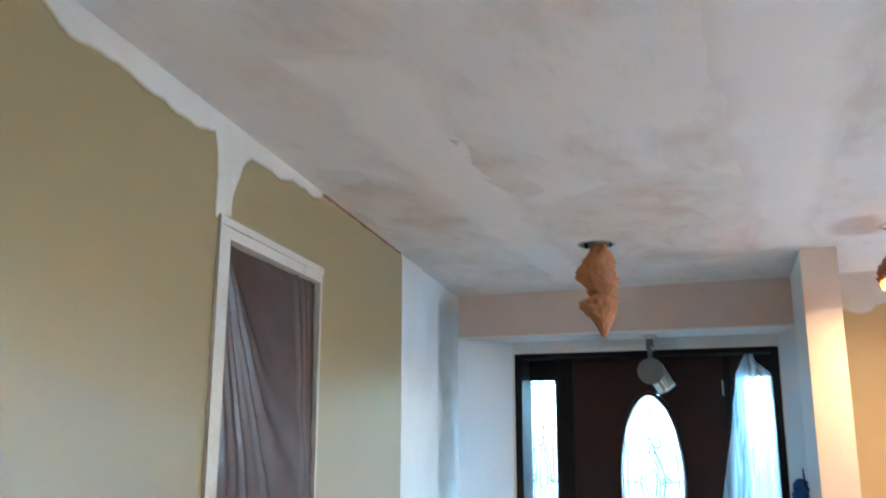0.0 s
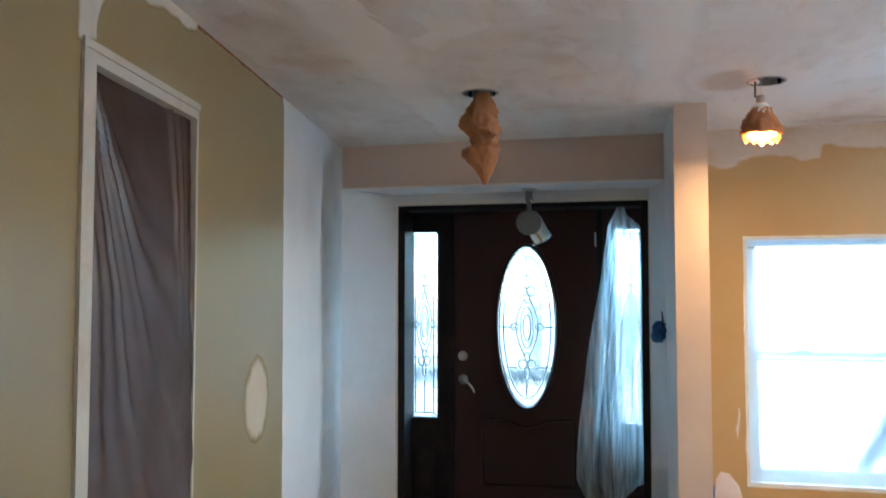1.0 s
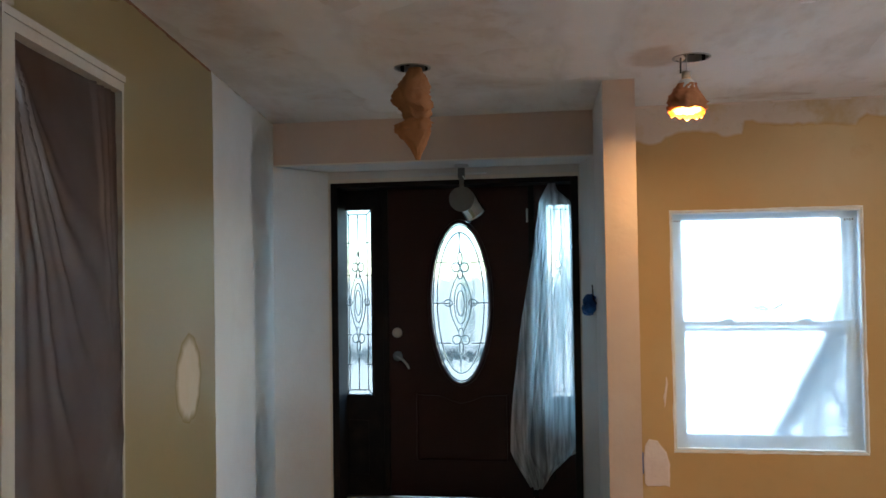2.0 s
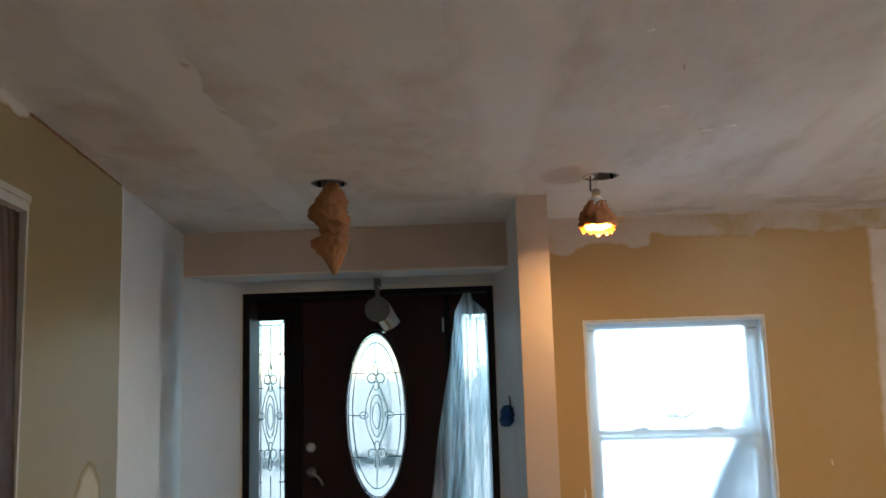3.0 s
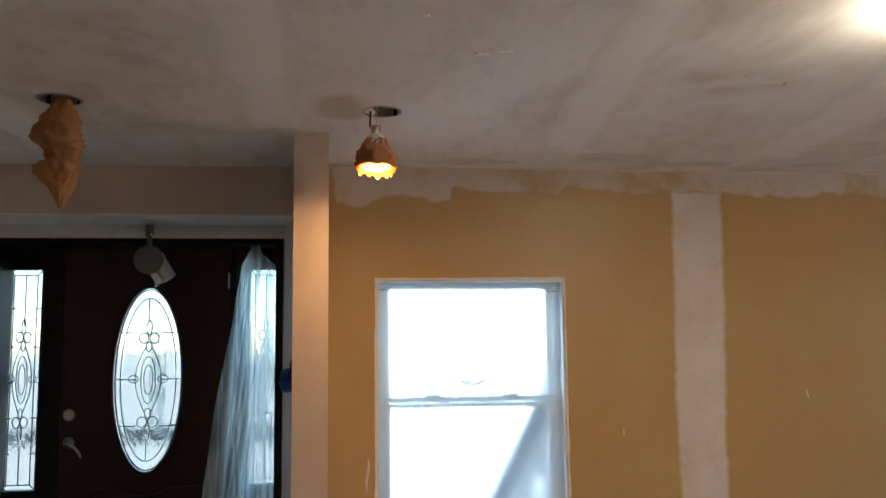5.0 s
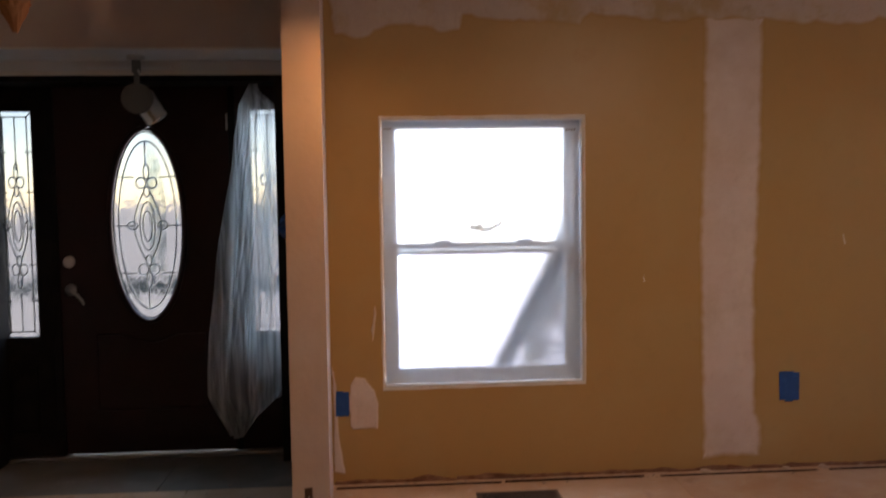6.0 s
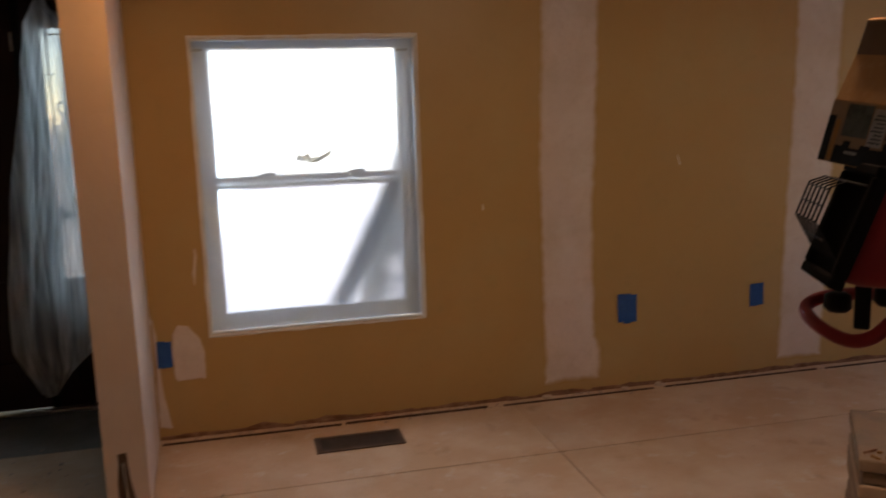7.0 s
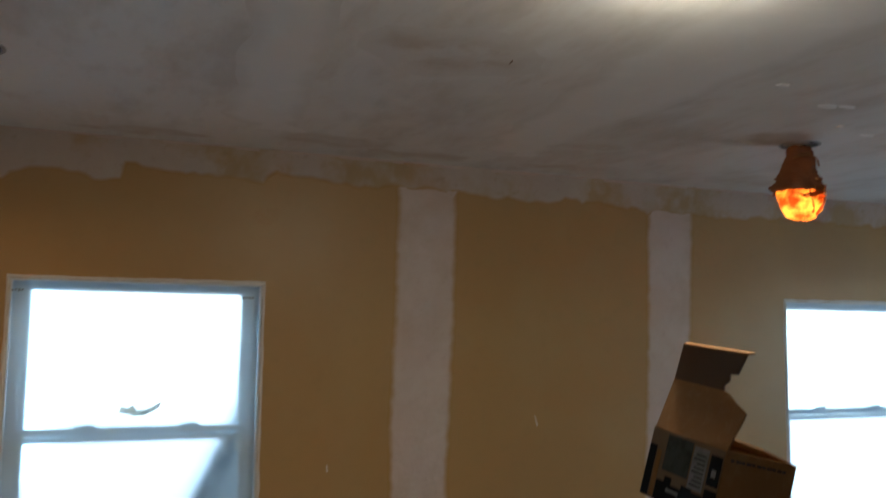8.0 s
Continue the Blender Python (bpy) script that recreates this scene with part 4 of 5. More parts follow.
ripple = [(OX + 0.004, OZ + 0.46), (OX + 0.004, OZ - 0.26), (OX + 0.092, OZ - 0.26), (OX + 0.098, OZ + 0.10), (OX + 0.086, OZ + 0.30), (OX + 0.045, OZ + 0.42)]
near = [bm.verts.new((x, SY + 0.0175, z)) for x, z in ripple]
far = [bm.verts.new((x, SY + 0.0195, z)) for x, z in ripple]
bm.faces.new(near), bm.faces.new(far[::-1])
for i in range(len(ripple)):
    j = (i + 1) % len(ripple)
    bm.faces.new((near[i], near[j], far[j], far[i]))
part("ripple_pane", bm, M_RIPPLE, g, "rippled clear glass pane").visible_shadow = False
# panel mouldings under the oval
for pts in ([(-2.62, 0.70), (-2.47, 0.695), (-2.40, 0.665), (-2.322, 0.645), (-2.25, 0.665), (-2.18, 0.695), (-2.02, 0.70)], [(-2.62, 0.27), (-2.02, 0.27)],
            [(-2.62, 0.70), (-2.62, 0.27)], [(-2.02, 0.70), (-2.02, 0.27)]):
    part("panel_moulding", tube(B(), [(x, SY - 0.001, z) for x, z in pts], 0.008, 6), M_DOOR, slab_ob)
# deadbolt, lever, hinges, and a strip over the frame that stands for a highlight
bm = lathe(B(), [(0.0, 0), (0.024, 0.0), (0.033, 0.006), (0.034, 0.012)], seg=24, cap=False)
bolt = part("deadbolt", bm, M_NICKEL, slab_ob, "round satin nickel deadbolt", smooth=True)
bolt.matrix_basis = pose(-2.752, SY - 0.014, 1.106, 90, 0, 0) @ pose(0, 0, 0, 180, 0, 0)
bm = lathe(B(), [(0.012, -0.03), (0.012, 0), (0.030, 0.004), (0.033, 0.012)], seg=24)
lever = part("rosette", bm, M_NICKEL, slab_ob, smooth=True)
lever.matrix_basis = pose(-2.750, SY - 0.014, 0.950, 90, 0, 0) @ pose(0, 0, 0, 180, 0, 0)
part("lever", tube(B(), [(-2.750, SY - 0.045, 0.950), (-2.73, SY - 0.05, 0.945), (-2.70, SY - 0.05, 0.925), (-2.675, SY - 0.05, 0.895), (-2.665, SY - 0.048, 0.87)], [0.010, 0.010, 0.009, 0.008, 0.006], 8), M_NICKEL, slab_ob, smooth=True)
for hz in (1.87, 1.10, 0.28):
    part("hinge", tube(B(), [(-1.873, SY - 0.005, hz - 0.045), (-1.873, SY - 0.005, hz + 0.045)], 0.006, 8), M_NICKEL, door)
# sidelights
for cx, hw in ((-3.020, 0.094), (-1.655, 0.094)):
    x0, x1 = (FX0 + 0.053, -2.843) if cx < -2.5 else (-1.828, FX1 - 0.053)
    bm = B()
    for p, q in (((x0, SY, 0.0185), (cx - hw, SY + 0.045, 2.0695)), ((cx + hw, SY, 0.0185), (x1, SY + 0.045, 2.0695)), ((cx - hw, SY, 1.936), (cx + hw, SY + 0.045, 2.0695)), ((cx - hw, SY, 0.0185), (cx + hw, SY + 0.045, 0.690))):
        box(bm, p, q)
    sl = part("sidelight", bm, M_FRAMEDARK if cx < -2.5 else M_DOOR, door)
    gl = part("sidelight_glass", box(B(), (cx - hw, SY + 0.018, 0.690), (cx + hw, SY + 0.024, 1.936)), M_TEXT if cx < -2.5 else M_TEXT_BRIGHT, sl, "textured leaded sidelight glass")
    gl.visible_shadow = False
    glazing(gl, cx, 1.313, hw - 0.004, 0.618, False)
    bm = B()
    for p, q in (((cx - hw - 0.014, SY - 0.008, 0.676), (cx - hw, SY, 1.950)), ((cx + hw, SY - 0.008, 0.676), (cx + hw + 0.014, SY, 1.950)), ((cx - hw, SY - 0.008, 1.936), (cx + hw, SY, 1.950)), ((cx - hw, SY - 0.008, 0.676), (cx + hw, SY, 0.690))):
        box(bm, p, q)
    part("bead", bm, M_FRAMEDARK, sl)
    for z0, z1 in ((0.16, 0.52),):
        bm = tube(B(), [(cx - 0.07, SY - 0.001, z0), (cx + 0.07, SY - 0.001, z0), (cx + 0.07, SY - 0.001, z1), (cx - 0.07, SY - 0.001, z1)], 0.006, 6, True)
        part("panel_moulding", bm, M_FRAMEDARK, sl)
# White bar imitates the thin highlight on the trim under the header.
st = thing("door_highlight_strip", pose(-2.33, 0.385, 2.135), "thin white strip standing for a highlight above the entry door", "strip")
part("strip_bar", box(B(), (-0.215, -0.006, -0.006), (0.215, 0.009, 0.006), bevel=0.002), M_WHITE, st)

# ---- entry spotlight under the dropped ceiling ----
M_SPOT = mat("grey_spot_enamel", (0.12, 0.13, 0.13), 0.5, spec=0.4, spots=((20, 0.5, 0.7, (0.09, 0.10, 0.10), 0.6, 4),))
M_CHROME = mat("chrome", (0.62, 0.66, 0.67), 0.10, metal=1.0)
sp = thing("spotlight", pose(-2.255, 0.25, 2.172), "white cylinder spotlight tilted on a ceiling stem", "spotlight")
part("canopy", lathe(B(), [(0.045, 0.0), (0.045, -0.012), (0.03, -0.020)], seg=24), M_STEEL, sp, smooth=True)
part("arm", box(box(B(), (-0.014, -0.006, -0.17), (0.014, 0.006, -0.08), bevel=0.003), (-0.022, -0.010, -0.085), (0.022, 0.010, -0.015), bevel=0.004), M_SPOT, sp)
part("bracket_disc", tube(B(), [(0.0, -0.018, -0.215), (0.0, 0.006, -0.212)], 0.078, 36), M_SPOT, sp)
part("set_screw", tube(B(), [(0.010, -0.014, -0.070), (0.024, -0.016, -0.094)], 0.004, 8), M_WHITE, sp)
head = part("head", lathe(B(), [(0.0, 0.02), (0.064, 0.018), (0.070, 0.0), (0.070, -0.105), (0.074, -0.111), (0.074, -0.128), (0.064, -0.129), (0.055, -0.06), (0.0, -0.045)], seg=36, cap=False), M_CHROME, sp, "polished metal cylinder head", smooth=True)
head.matrix_basis = look((0.014, 0.055, -0.210), (0.194, 0.165, -0.510))

# ---- recessed cans and wrapped bulbs ----
def can(cx, cy):
    c = thing("recessed_can", pose(cx, cy, CEIL), "bare metal recessed ceiling can without its trim", "ceiling light", "recessed cans")
    bm = lathe(B(), [(CAN_R - 0.001, -0.001), (CAN_R - 0.001, 0.135), (0.0, 0.136)], seg=32, cap=False)
    part("housing", bm, M_CANIN, c, smooth=True)
    bm = lathe(B(), [(CAN_R - 0.004, -0.003), (CAN_R + 0.006, -0.003), (CAN_R + 0.007, 0.0), (CAN_R - 0.004, 0.0), (CAN_R - 0.004, -0.003)], seg=32, cap=False)
    part("rim", bm, M_CANIN, c)
    for a in (0.6, 2.5, 4.6):
        bm = box(B(), (-0.010, -0.0015, -0.006), (0.010, 0.0015, 0.03), pose((CAN_R - 0.008) * math.cos(a), (CAN_R - 0.008) * math.sin(a), 0, 0, 0, math.degrees(a) + 90))
        part("clip", bm, M_BLACK, c)
    return c


for cx, cy in CANS:
    can(cx, cy)


def crumple(prof, seed, squash=0.85, depth=1.0, ragged=0.0, seg=44, steps=5):
    """A crumpled paper skin: prof holds (sideways shift, radius, height) from top to bottom."""
    bm = bmesh.new()
    rings = []
    n = len(prof) - 1
    for j in range(n * steps + 1):
        i = min(j // steps, n - 1)
        u = j / steps - i
        u = u * u * (3 - 2 * u) * 0.5 + u * 0.5
        cx, r, z = (prof[i][k] + (prof[i + 1][k] - prof[i][k]) * u for k in range(3))
        ring = []
        for k in range(seg):
            a = 2 * math.pi * k / seg
            c, s = math.cos(a), math.sin(a)
            p = Vector((c * 1.3 + seed * 3.1, s * 1.3, z * 13))
            broad = noise.noise(p) * 0.22
            ridge = (1 - abs(noise.noise(p * 2.1 + Vector((0, 0, 5))))) ** 3 * 0.26 + (1 - abs(noise.noise(p * 4.3 + Vector((9, 0, z * 9))))) ** 3 * 0.14
            q = r * (1 + depth * (broad + ridge - 0.20))
            hang = ragged * noise.noise((c * 2.2 + seed, s * 2.2, 1.0)) * max(0.0, j / (n * steps) - 0.6) / 0.4
            ring.append(bm.verts.new((cx + q * c, q * squash * s, z + 0.010 * noise.noise(p * 1.7 + Vector((3, 3, 3))) * (1 if j else 0) + hang)))
        rings.append(ring)
    for A, C in zip(rings, rings[1:]):
        for k in range(seg):
            bm.faces.new((A[k], A[(k + 1) % seg], C[(k + 1) % seg], C[k]))
    return bm


def fold_band(pts, width):
    """A flat folded lip of paper lying across the wrap."""
    bm = bmesh.new()
    lo, hi = [], []
    for i, p in enumerate(pts):
        w = width * math.sin(math.pi * (i + 0.6) / (len(pts) + 0.2))
        p = Vector(p)
        lo.append(bm.verts.new(p + Vector((0, -0.004, -w))))
        hi.append(bm.verts.new(p + Vector((0, 0.006 + 0.003 * (i % 2), w))))
    for i in range(len(pts) - 1):
        bm.faces.new((lo[i], lo[i + 1], hi[i + 1], hi[i]))
    bmesh.ops.solidify(bm, geom=list(bm.faces), thickness=0.002)
    return bm


def wrapped(cx, cy, label):
    return thing("wrapped_bulb", pose(cx, cy, CEIL), label, "wrapped bulb", "bulbs wrapped in brown paper")


# unlit, twisted at the waist
b1 = wrapped(-2.272, -1.175, "unlit hanging bulb wrapped in twisted brown paper")
part("paper_wrap", crumple([(0.010, 0.026, -0.004), (0.004, 0.050, -0.055), (-0.006, 0.073, -0.112), (-0.010, 0.080, -0.165), (0.0, 0.072, -0.205), (0.012, 0.050, -0.238), (0.004, 0.077, -0.262), (-0.002, 0.072, -0.290), (0.004, 0.050, -0.335), (0.010, 0.028, -0.380), (0.014, 0.006, -0.424)], 3, 0.85, 1.25), M_BAG, b1, "crumpled brown masking paper", smooth=True)
part("folded_lip", fold_band([(-0.058, -0.040, -0.092), (-0.038, -0.066, -0.135), (-0.008, -0.076, -0.175), (0.026, -0.074, -0.202), (0.056, -0.056, -0.206), (0.074, -0.030, -0.203)], 0.014), M_BAG, b1)
# lit, scorched paper round its face
b2 = wrapped(-1.060, -1.09, "lit hanging bulb with scorched brown paper round it")
part("paper_wrap", crumple([(0.006, 0.040, -0.118), (-0.006, 0.052, -0.142), (-0.004, 0.066, -0.170), (0.0, 0.075, -0.205), (0.0, 0.078, -0.236)], 8, 0.95, 1.0), M_BAGT, b2, "scorched brown masking paper", smooth=True)
part("lit_rim", crumple([(0.0, 0.078, -0.230), (0.0, 0.078, -0.246), (-0.004, 0.064, -0.262)], 4, 0.95, 0.45, 0.034), M_BAGL, b2, "thin paper rim glowing orange", smooth=True)
part("cord", tube(B(), [(-0.02, 0, 0.10), (-0.022, 0, 0.0), (-0.024, 0, -0.07)], 0.004, 6), M_BLACK, b2)
part("wire", tube(B(), [(0.005, 0, 0.10), (0.004, 0, 0.0), (0.001, 0, -0.08)], 0.002, 6), M_STEEL, b2)
part("socket", lathe(B(), [(0.016, -0.062), (0.020, -0.066), (0.020, -0.10), (0.017, -0.105)], seg=18), M_CANIN, b2, smooth=True)
part("bulb_neck", lathe(B(), [(0.022, -0.098), (0.034, -0.110), (0.042, -0.135), (0.050, -0.160)], seg=20, cap=False), M_WHITE, b2, "white bulb neck", smooth=True)
part("bulb", lathe(B(), [(0.050, -0.224), (0.062, -0.234), (0.060, -0.242), (0.042, -0.248), (0.0, -0.250)], seg=24, cap=False), M_GLOW, b2, "glowing bulb face", smooth=True)
# lit, in a dark wrap over a thin glowing bag
b3 = wrapped(2.06, -1.06, "lit hanging bulb wrapped in glowing brown paper")
part("paper_wrap", crumple([(-0.002, 0.006, -0.008), (-0.002, 0.046, -0.014), (0.0, 0.054, -0.050), (-0.006, 0.068, -0.090), (-0.012, 0.080, -0.130), (-0.018, 0.090, -0.165), (-0.024, 0.104, -0.205)], 5, 0.95, 0.8, 0.03), M_BAGD, b3, "dark crumpled masking paper", smooth=True)
part("lit_bag", crumple([(0.004, 0.072, -0.150), (0.004, 0.086, -0.190), (0.004, 0.090, -0.230), (0.002, 0.078, -0.275), (0.0, 0.050, -0.310), (0.0, 0.020, -0.322)], 6, 0.95, 1.1), M_BAGO, b3, "thin paper bag glowing orange", smooth=True)
part("dark_fold", fold_band([(0.045, -0.078, -0.212), (0.060, -0.070, -0.240), (0.050, -0.062, -0.272), (0.030, -0.052, -0.300)], 0.007), M_BAGT, b3)
part("dark_fold", fold_band([(-0.085, -0.040, -0.210), (-0.050, -0.075, -0.232), (-0.010, -0.088, -0.222), (0.035, -0.086, -0.205), (0.075, -0.055, -0.200)], 0.010), M_BAGD, b3)
part("dark_fold", fold_band([(-0.035, -0.082, -0.195), (-0.030, -0.086, -0.225), (-0.016, -0.084, -0.260), (0.0, -0.066, -0.298)], 0.010), M_BAGD, b3)
part("masking_strip", fold_band([(-0.085, -0.05, -0.075), (-0.055, -0.062, -0.058), (-0.01, -0.066, -0.052), (0.035, -0.062, -0.068), (0.066, -0.038, -0.095)], 0.010), M_BAG, b3)
part("bulb", lathe(B(), [(0.02, -0.19), (0.045, -0.225), (0.052, -0.255), (0.04, -0.285), (0.0, -0.297)], seg=20), M_GLOW, b3, "glowing bulb", smooth=True)
b4 = thing("bare_bulb", pose(0.53, -2.37, CEIL + 0.035), "lit bare bulb hanging from a ceiling can", "bulb")
part("socket", lathe(B(), [(0.016, 0.10), (0.020, 0.09), (0.020, 0.0), (0.017, -0.005)], seg=18), M_CANIN, b4, smooth=True)
part("bulb", lathe(B(), [(0.013, -0.004), (0.016, -0.02), (0.030, -0.045), (0.031, -0.075), (0.020, -0.098), (0.0, -0.105)], seg=20), M_GLOWB, b4, "glowing bare bulb", smooth=True)

# ---- sheeted doorway ----
bm = B()
du0, du1 = DY0, DY1
def jambbox(u0, u1, z0, z1, w0, w1, bm):
    pts = [LEFT.at(u0, 0, w0), LEFT.at(u1, 0, w0), LEFT.at(u1, 0, w1), LEFT.at(u0, 0, w1)]
    prism(bm, [(p.x, p.y) for p in pts], z0, z1)
jambbox(du0 + 0.001, du0 + 0.016, 0, DZ - 0.001, -0.004, 0.119, bm)
jambbox(du1 - 0.056, du1 - 0.001, 0, DZ - 0.001, -0.006, 0.119, bm)
jambbox(du0 + 0.016, du1 - 0.056, DZ - 0.032, DZ - 0.001, -0.004, 0.119, bm)
tagged(part("trim_doorway", bm, M_CASING), kind="structure")
bm = B()
jambbox(du1 + 0.002, du1 + 0.012, 0, DZ + 0.022, -0.010, 0.002, bm)
jambbox(du0 - 0.004, du1 + 0.002, DZ, DZ + 0.022, -0.008, 0.002, bm)
tagged(part("trim_doorway_edge", bm, M_CASING), kind="structure")
ds = thing("dust_sheet", Matrix.Translation(LEFT.at((du0 + du1) / 2, 0, 0.05)), "grey translucent plastic dust sheet hung in folds across a doorway", "plastic sheet")
bm = bmesh.new()
nu, nz = 90, 150
g = []
for i in range(nu + 1):
    col = []
    for k in range(nz + 1):
        s, v = i / nu, k / nz
        # sharp creases fan down from the near upper corner, others drop straight from the far one
        ang = math.atan2((1.03 - v) * 2.1, (1.05 - s) * 0.76) + 0.11 * noise.noise((s * 2.5, v * 3, 5.0))
        fan = sum(h * math.exp(-((ang - a) / w) ** 2) for a, w, h in ((0.86, 0.06, 0.5), (0.99, 0.045, 0.9), (1.13, 0.030, 1.0), (1.19, 0.05, 0.6), (1.31, 0.028, 0.9), (1.40, 0.05, 0.7), (1.49, 0.03, 0.5)))
        drop = sum(h * math.exp(-((s - a - 0.10 * (1 - v)) / w) ** 2) for a, w, h in ((0.24, 0.022, 1.0), (0.15, 0.018, 0.9), (0.08, 0.02, 0.7))) * max(0, (v - 0.42) / 0.58)
        crinkle = 0.004 * noise.noise((s * 9, v * 26, 1.5)) + 0.014 * noise.noise((s * 2.4, v * 3.6, 8.0))
        pucker = 0.010 * noise.noise((s * 16, v * 42, 3.0)) * math.exp(-((s - 0.25) / 0.16) ** 2) * math.exp(-((v - 0.40) / 0.18) ** 2)
        belly = 0.10 * math.sin(math.pi * min(1, s * 0.92 + 0.08)) * (1 - v) ** 0.7
        rest = LEFT.at(du0 + 0.012 + (du1 - du0 - 0.070) * s, 0.01 + (DZ - 0.045) * v, 0.022 - 0.020 * fan * (0.3 + 0.7 * v) - 0.014 * drop + crinkle + pucker - belly)
        col.append(bm.verts.new(rest - LEFT.at((du0 + du1) / 2, 0, 0.05)))
    g.append(col)
for i in range(nu):
    for k in range(nz):
        bm.faces.new((g[i][k], g[i + 1][k], g[i + 1][k + 1], g[i][k + 1]))
part("plastic_sheet", bm, M_CLOSETFILM, ds, smooth=True)
dc = thing("drop_cloth", Matrix.Translation(LEFT.at(du0 + 0.22, 0, 0.02)), "pale cloth panel hanging low in the sheeted doorway", "cloth")
bm = bmesh.new()
g = [[bm.verts.new(LEFT.at(du0 + 0.02 + 0.46 * i / 16, 0.02 + (0.80 - 0.24 * i / 16) * k / 16, 0.008 + 0.006 * math.sin(i * 1.1 + k * 0.3)) - LEFT.at(du0 + 0.22, 0, 0.02)) for k in range(17)] for i in range(17)]
for i in range(16):
    for k in range(16):
        bm.faces.new((g[i][k], g[i + 1][k], g[i + 1][k + 1], g[i][k + 1]))
part("cloth", bm, mat("pale_canvas", (0.50, 0.47, 0.46), 0.9, bump=0.1, spots=((9, 0.45, 0.7, (0.40, 0.37, 0.36), 0.5, 4),)), dc, smooth=True)

# ---- plastic draped over the sidelight ----
pd = thing("plastic_drape", pose(-1.70, 0.50, 0), "clear crinkled plastic drape gathered at the top over a sidelight", "plastic sheet")
bm = bmesh.new()
rows = [(2.085, -0.02, 0.012), (2.02, -0.055, 0.03), (1.95, -0.085, 0.11), (1.80, -0.11, 0.135), (1.62, -0.135, 0.15), (1.40, -0.175, 0.165), (1.10, -0.225, 0.19), (0.80, -0.265, 0.20), (0.50, -0.295, 0.205), (0.36, -0.295, 0.20), (0.25, -0.25, 0.16), (0.14, -0.17, 0.02)]
nu, nz = 120, 130
def rowat(v):
    f = v * (len(rows) - 1)
    i = min(int(f), len(rows) - 2)
    t = f - i
    return [rows[i][k] + (rows[i + 1][k] - rows[i][k]) * t for k in range(3)]
g = []
for i in range(nu + 1):
    col = []
    for k in range(nz + 1):
        s, v = i / nu, k / nz
        z, xl, xr = rowat(v)
        spread = min(1, 0.2 + v * 1.3)
        fold = 0.050 * (abs(math.sin(s * 6.5 + 2.6 * noise.noise((s * 1.5, v * 1.6, 0.3)))) ** 0.45 - 0.6) * spread + 0.016 * abs(math.sin(s * 14 + v * 3 + 3 * noise.noise((s * 3, v * 3, 2)))) ** 0.5 * spread
        cr = 0.022 * noise.noise((s * 6, v * 10, 4.0)) + 0.05 * noise.noise((s * 2.0, v * 5.0, 9.0)) * max(0, v - 0.7) * 3
        sag = 0.05 * math.sin(math.pi * s) * v + 0.05 * v + 0.035 * (1 - abs(noise.noise((s * 5.5 + 0.8 * v, v * 1.6, 6.0)))) ** 6 * spread + 0.02 * (1 - abs(noise.noise((s * 9.0 - 2.0 * v, v * 3.0, 11.0)))) ** 7 * spread
        col.append(bm.verts.new((xl + (xr - xl) * s + 0.006 * noise.noise((s * 9, v * 9, 7)), fold + cr - sag, z + 0.03 * noise.noise((s * 3, 1, 2)) * v + 0.30 * max(0, s - 0.4) * max(0, v - 0.72) / 0.28)))
    g.append(col)
for i in range(nu):
    for k in range(nz):
        bm.faces.new((g[i][k], g[i + 1][k], g[i + 1][k + 1], g[i][k + 1]))
dr = part("drape", bm, M_SHEET, pd, smooth=True)
part("nail", tube(B(), [(-0.004, 0.10, 2.085), (-0.004, -0.02, 2.087)], 0.003, 6), M_STEEL, pd)

# ---- tape over boxes, wires, register, base ----
def tape_box(x, z, w, h, label, seed):
    t = thing("taped_outlet", pose(x, 0, z), label, "outlet", "outlets covered with blue tape")
    part("outlet_box", box(B(), (-w * 0.42, -0.002, -h * 0.44), (w * 0.42, 0.03, h * 0.44)), M_STEEL, t)
    rr = random.Random(seed)
    n = 3 if w > 0.08 else 2
    for i in range(n):
        a, b = -w / 2 + w * i / n, -w / 2 + w * (i + 1) / n
        bm = box(B(), (a - 0.004, -0.0055 - 0.0012 * i, -h / 2 + rr.uniform(-0.006, 0.006)), (b + 0.004, -0.003, h / 2 + rr.uniform(-0.006, 0.006)), pose(0, 0, 0, 0, rr.uniform(-2, 2), 0))
        part("tape_strip", bm, M_TAPE, t)
    return t


tape_box(-1.236, 0.41, 0.058, 0.118, "wall outlet covered with crumpled blue painter's tape", 1)
tape_box(1.075, 0.428, 0.098, 0.150, "double wall outlet covered with blue painter's tape", 2)
tape_box(1.838, 0.440, 0.074, 0.120, "small wall outlet covered with blue painter's tape", 3)
sw = thing("taped_switch", pose(-1.447, 0.05, 1.28), "switch wires bundled with blue painter's tape on a white wall", "switch")
rr = random.Random(6)
for k in range(7):
    bm = lathe(B(), [(0.0, 0.038), (0.032, 0.022), (0.038, 0.0), (0.026, -0.028), (0.0, -0.038)], seg=8, jitter=0.35, seed=k, cap=False)
    o2 = part("tape_wad", bm, M_TAPE, sw)
    o2.matrix_basis = pose(-0.025 - 0.02 * rr.random(), rr.uniform(-0.09, 0.10), rr.uniform(-0.055, 0.05), rr.uniform(0, 90), rr.uniform(0, 90), 0)
for k in range(4):
    y0 = -0.08 + 0.045 * k
    part("wire", tube(B(), [(0.0, y0, 0.03), (-0.02, y0 + 0.005, 0.06), (-0.022, y0 - 0.004, 0.115 + 0.008 * k)], 0.004, 6), M_PRINTG if k % 2 else M_BLACK, sw)
ou = thing("low_outlet", pose(-1.452, 0.25, 0.52), "small dark open outlet box low on the entry wall", "outlet")
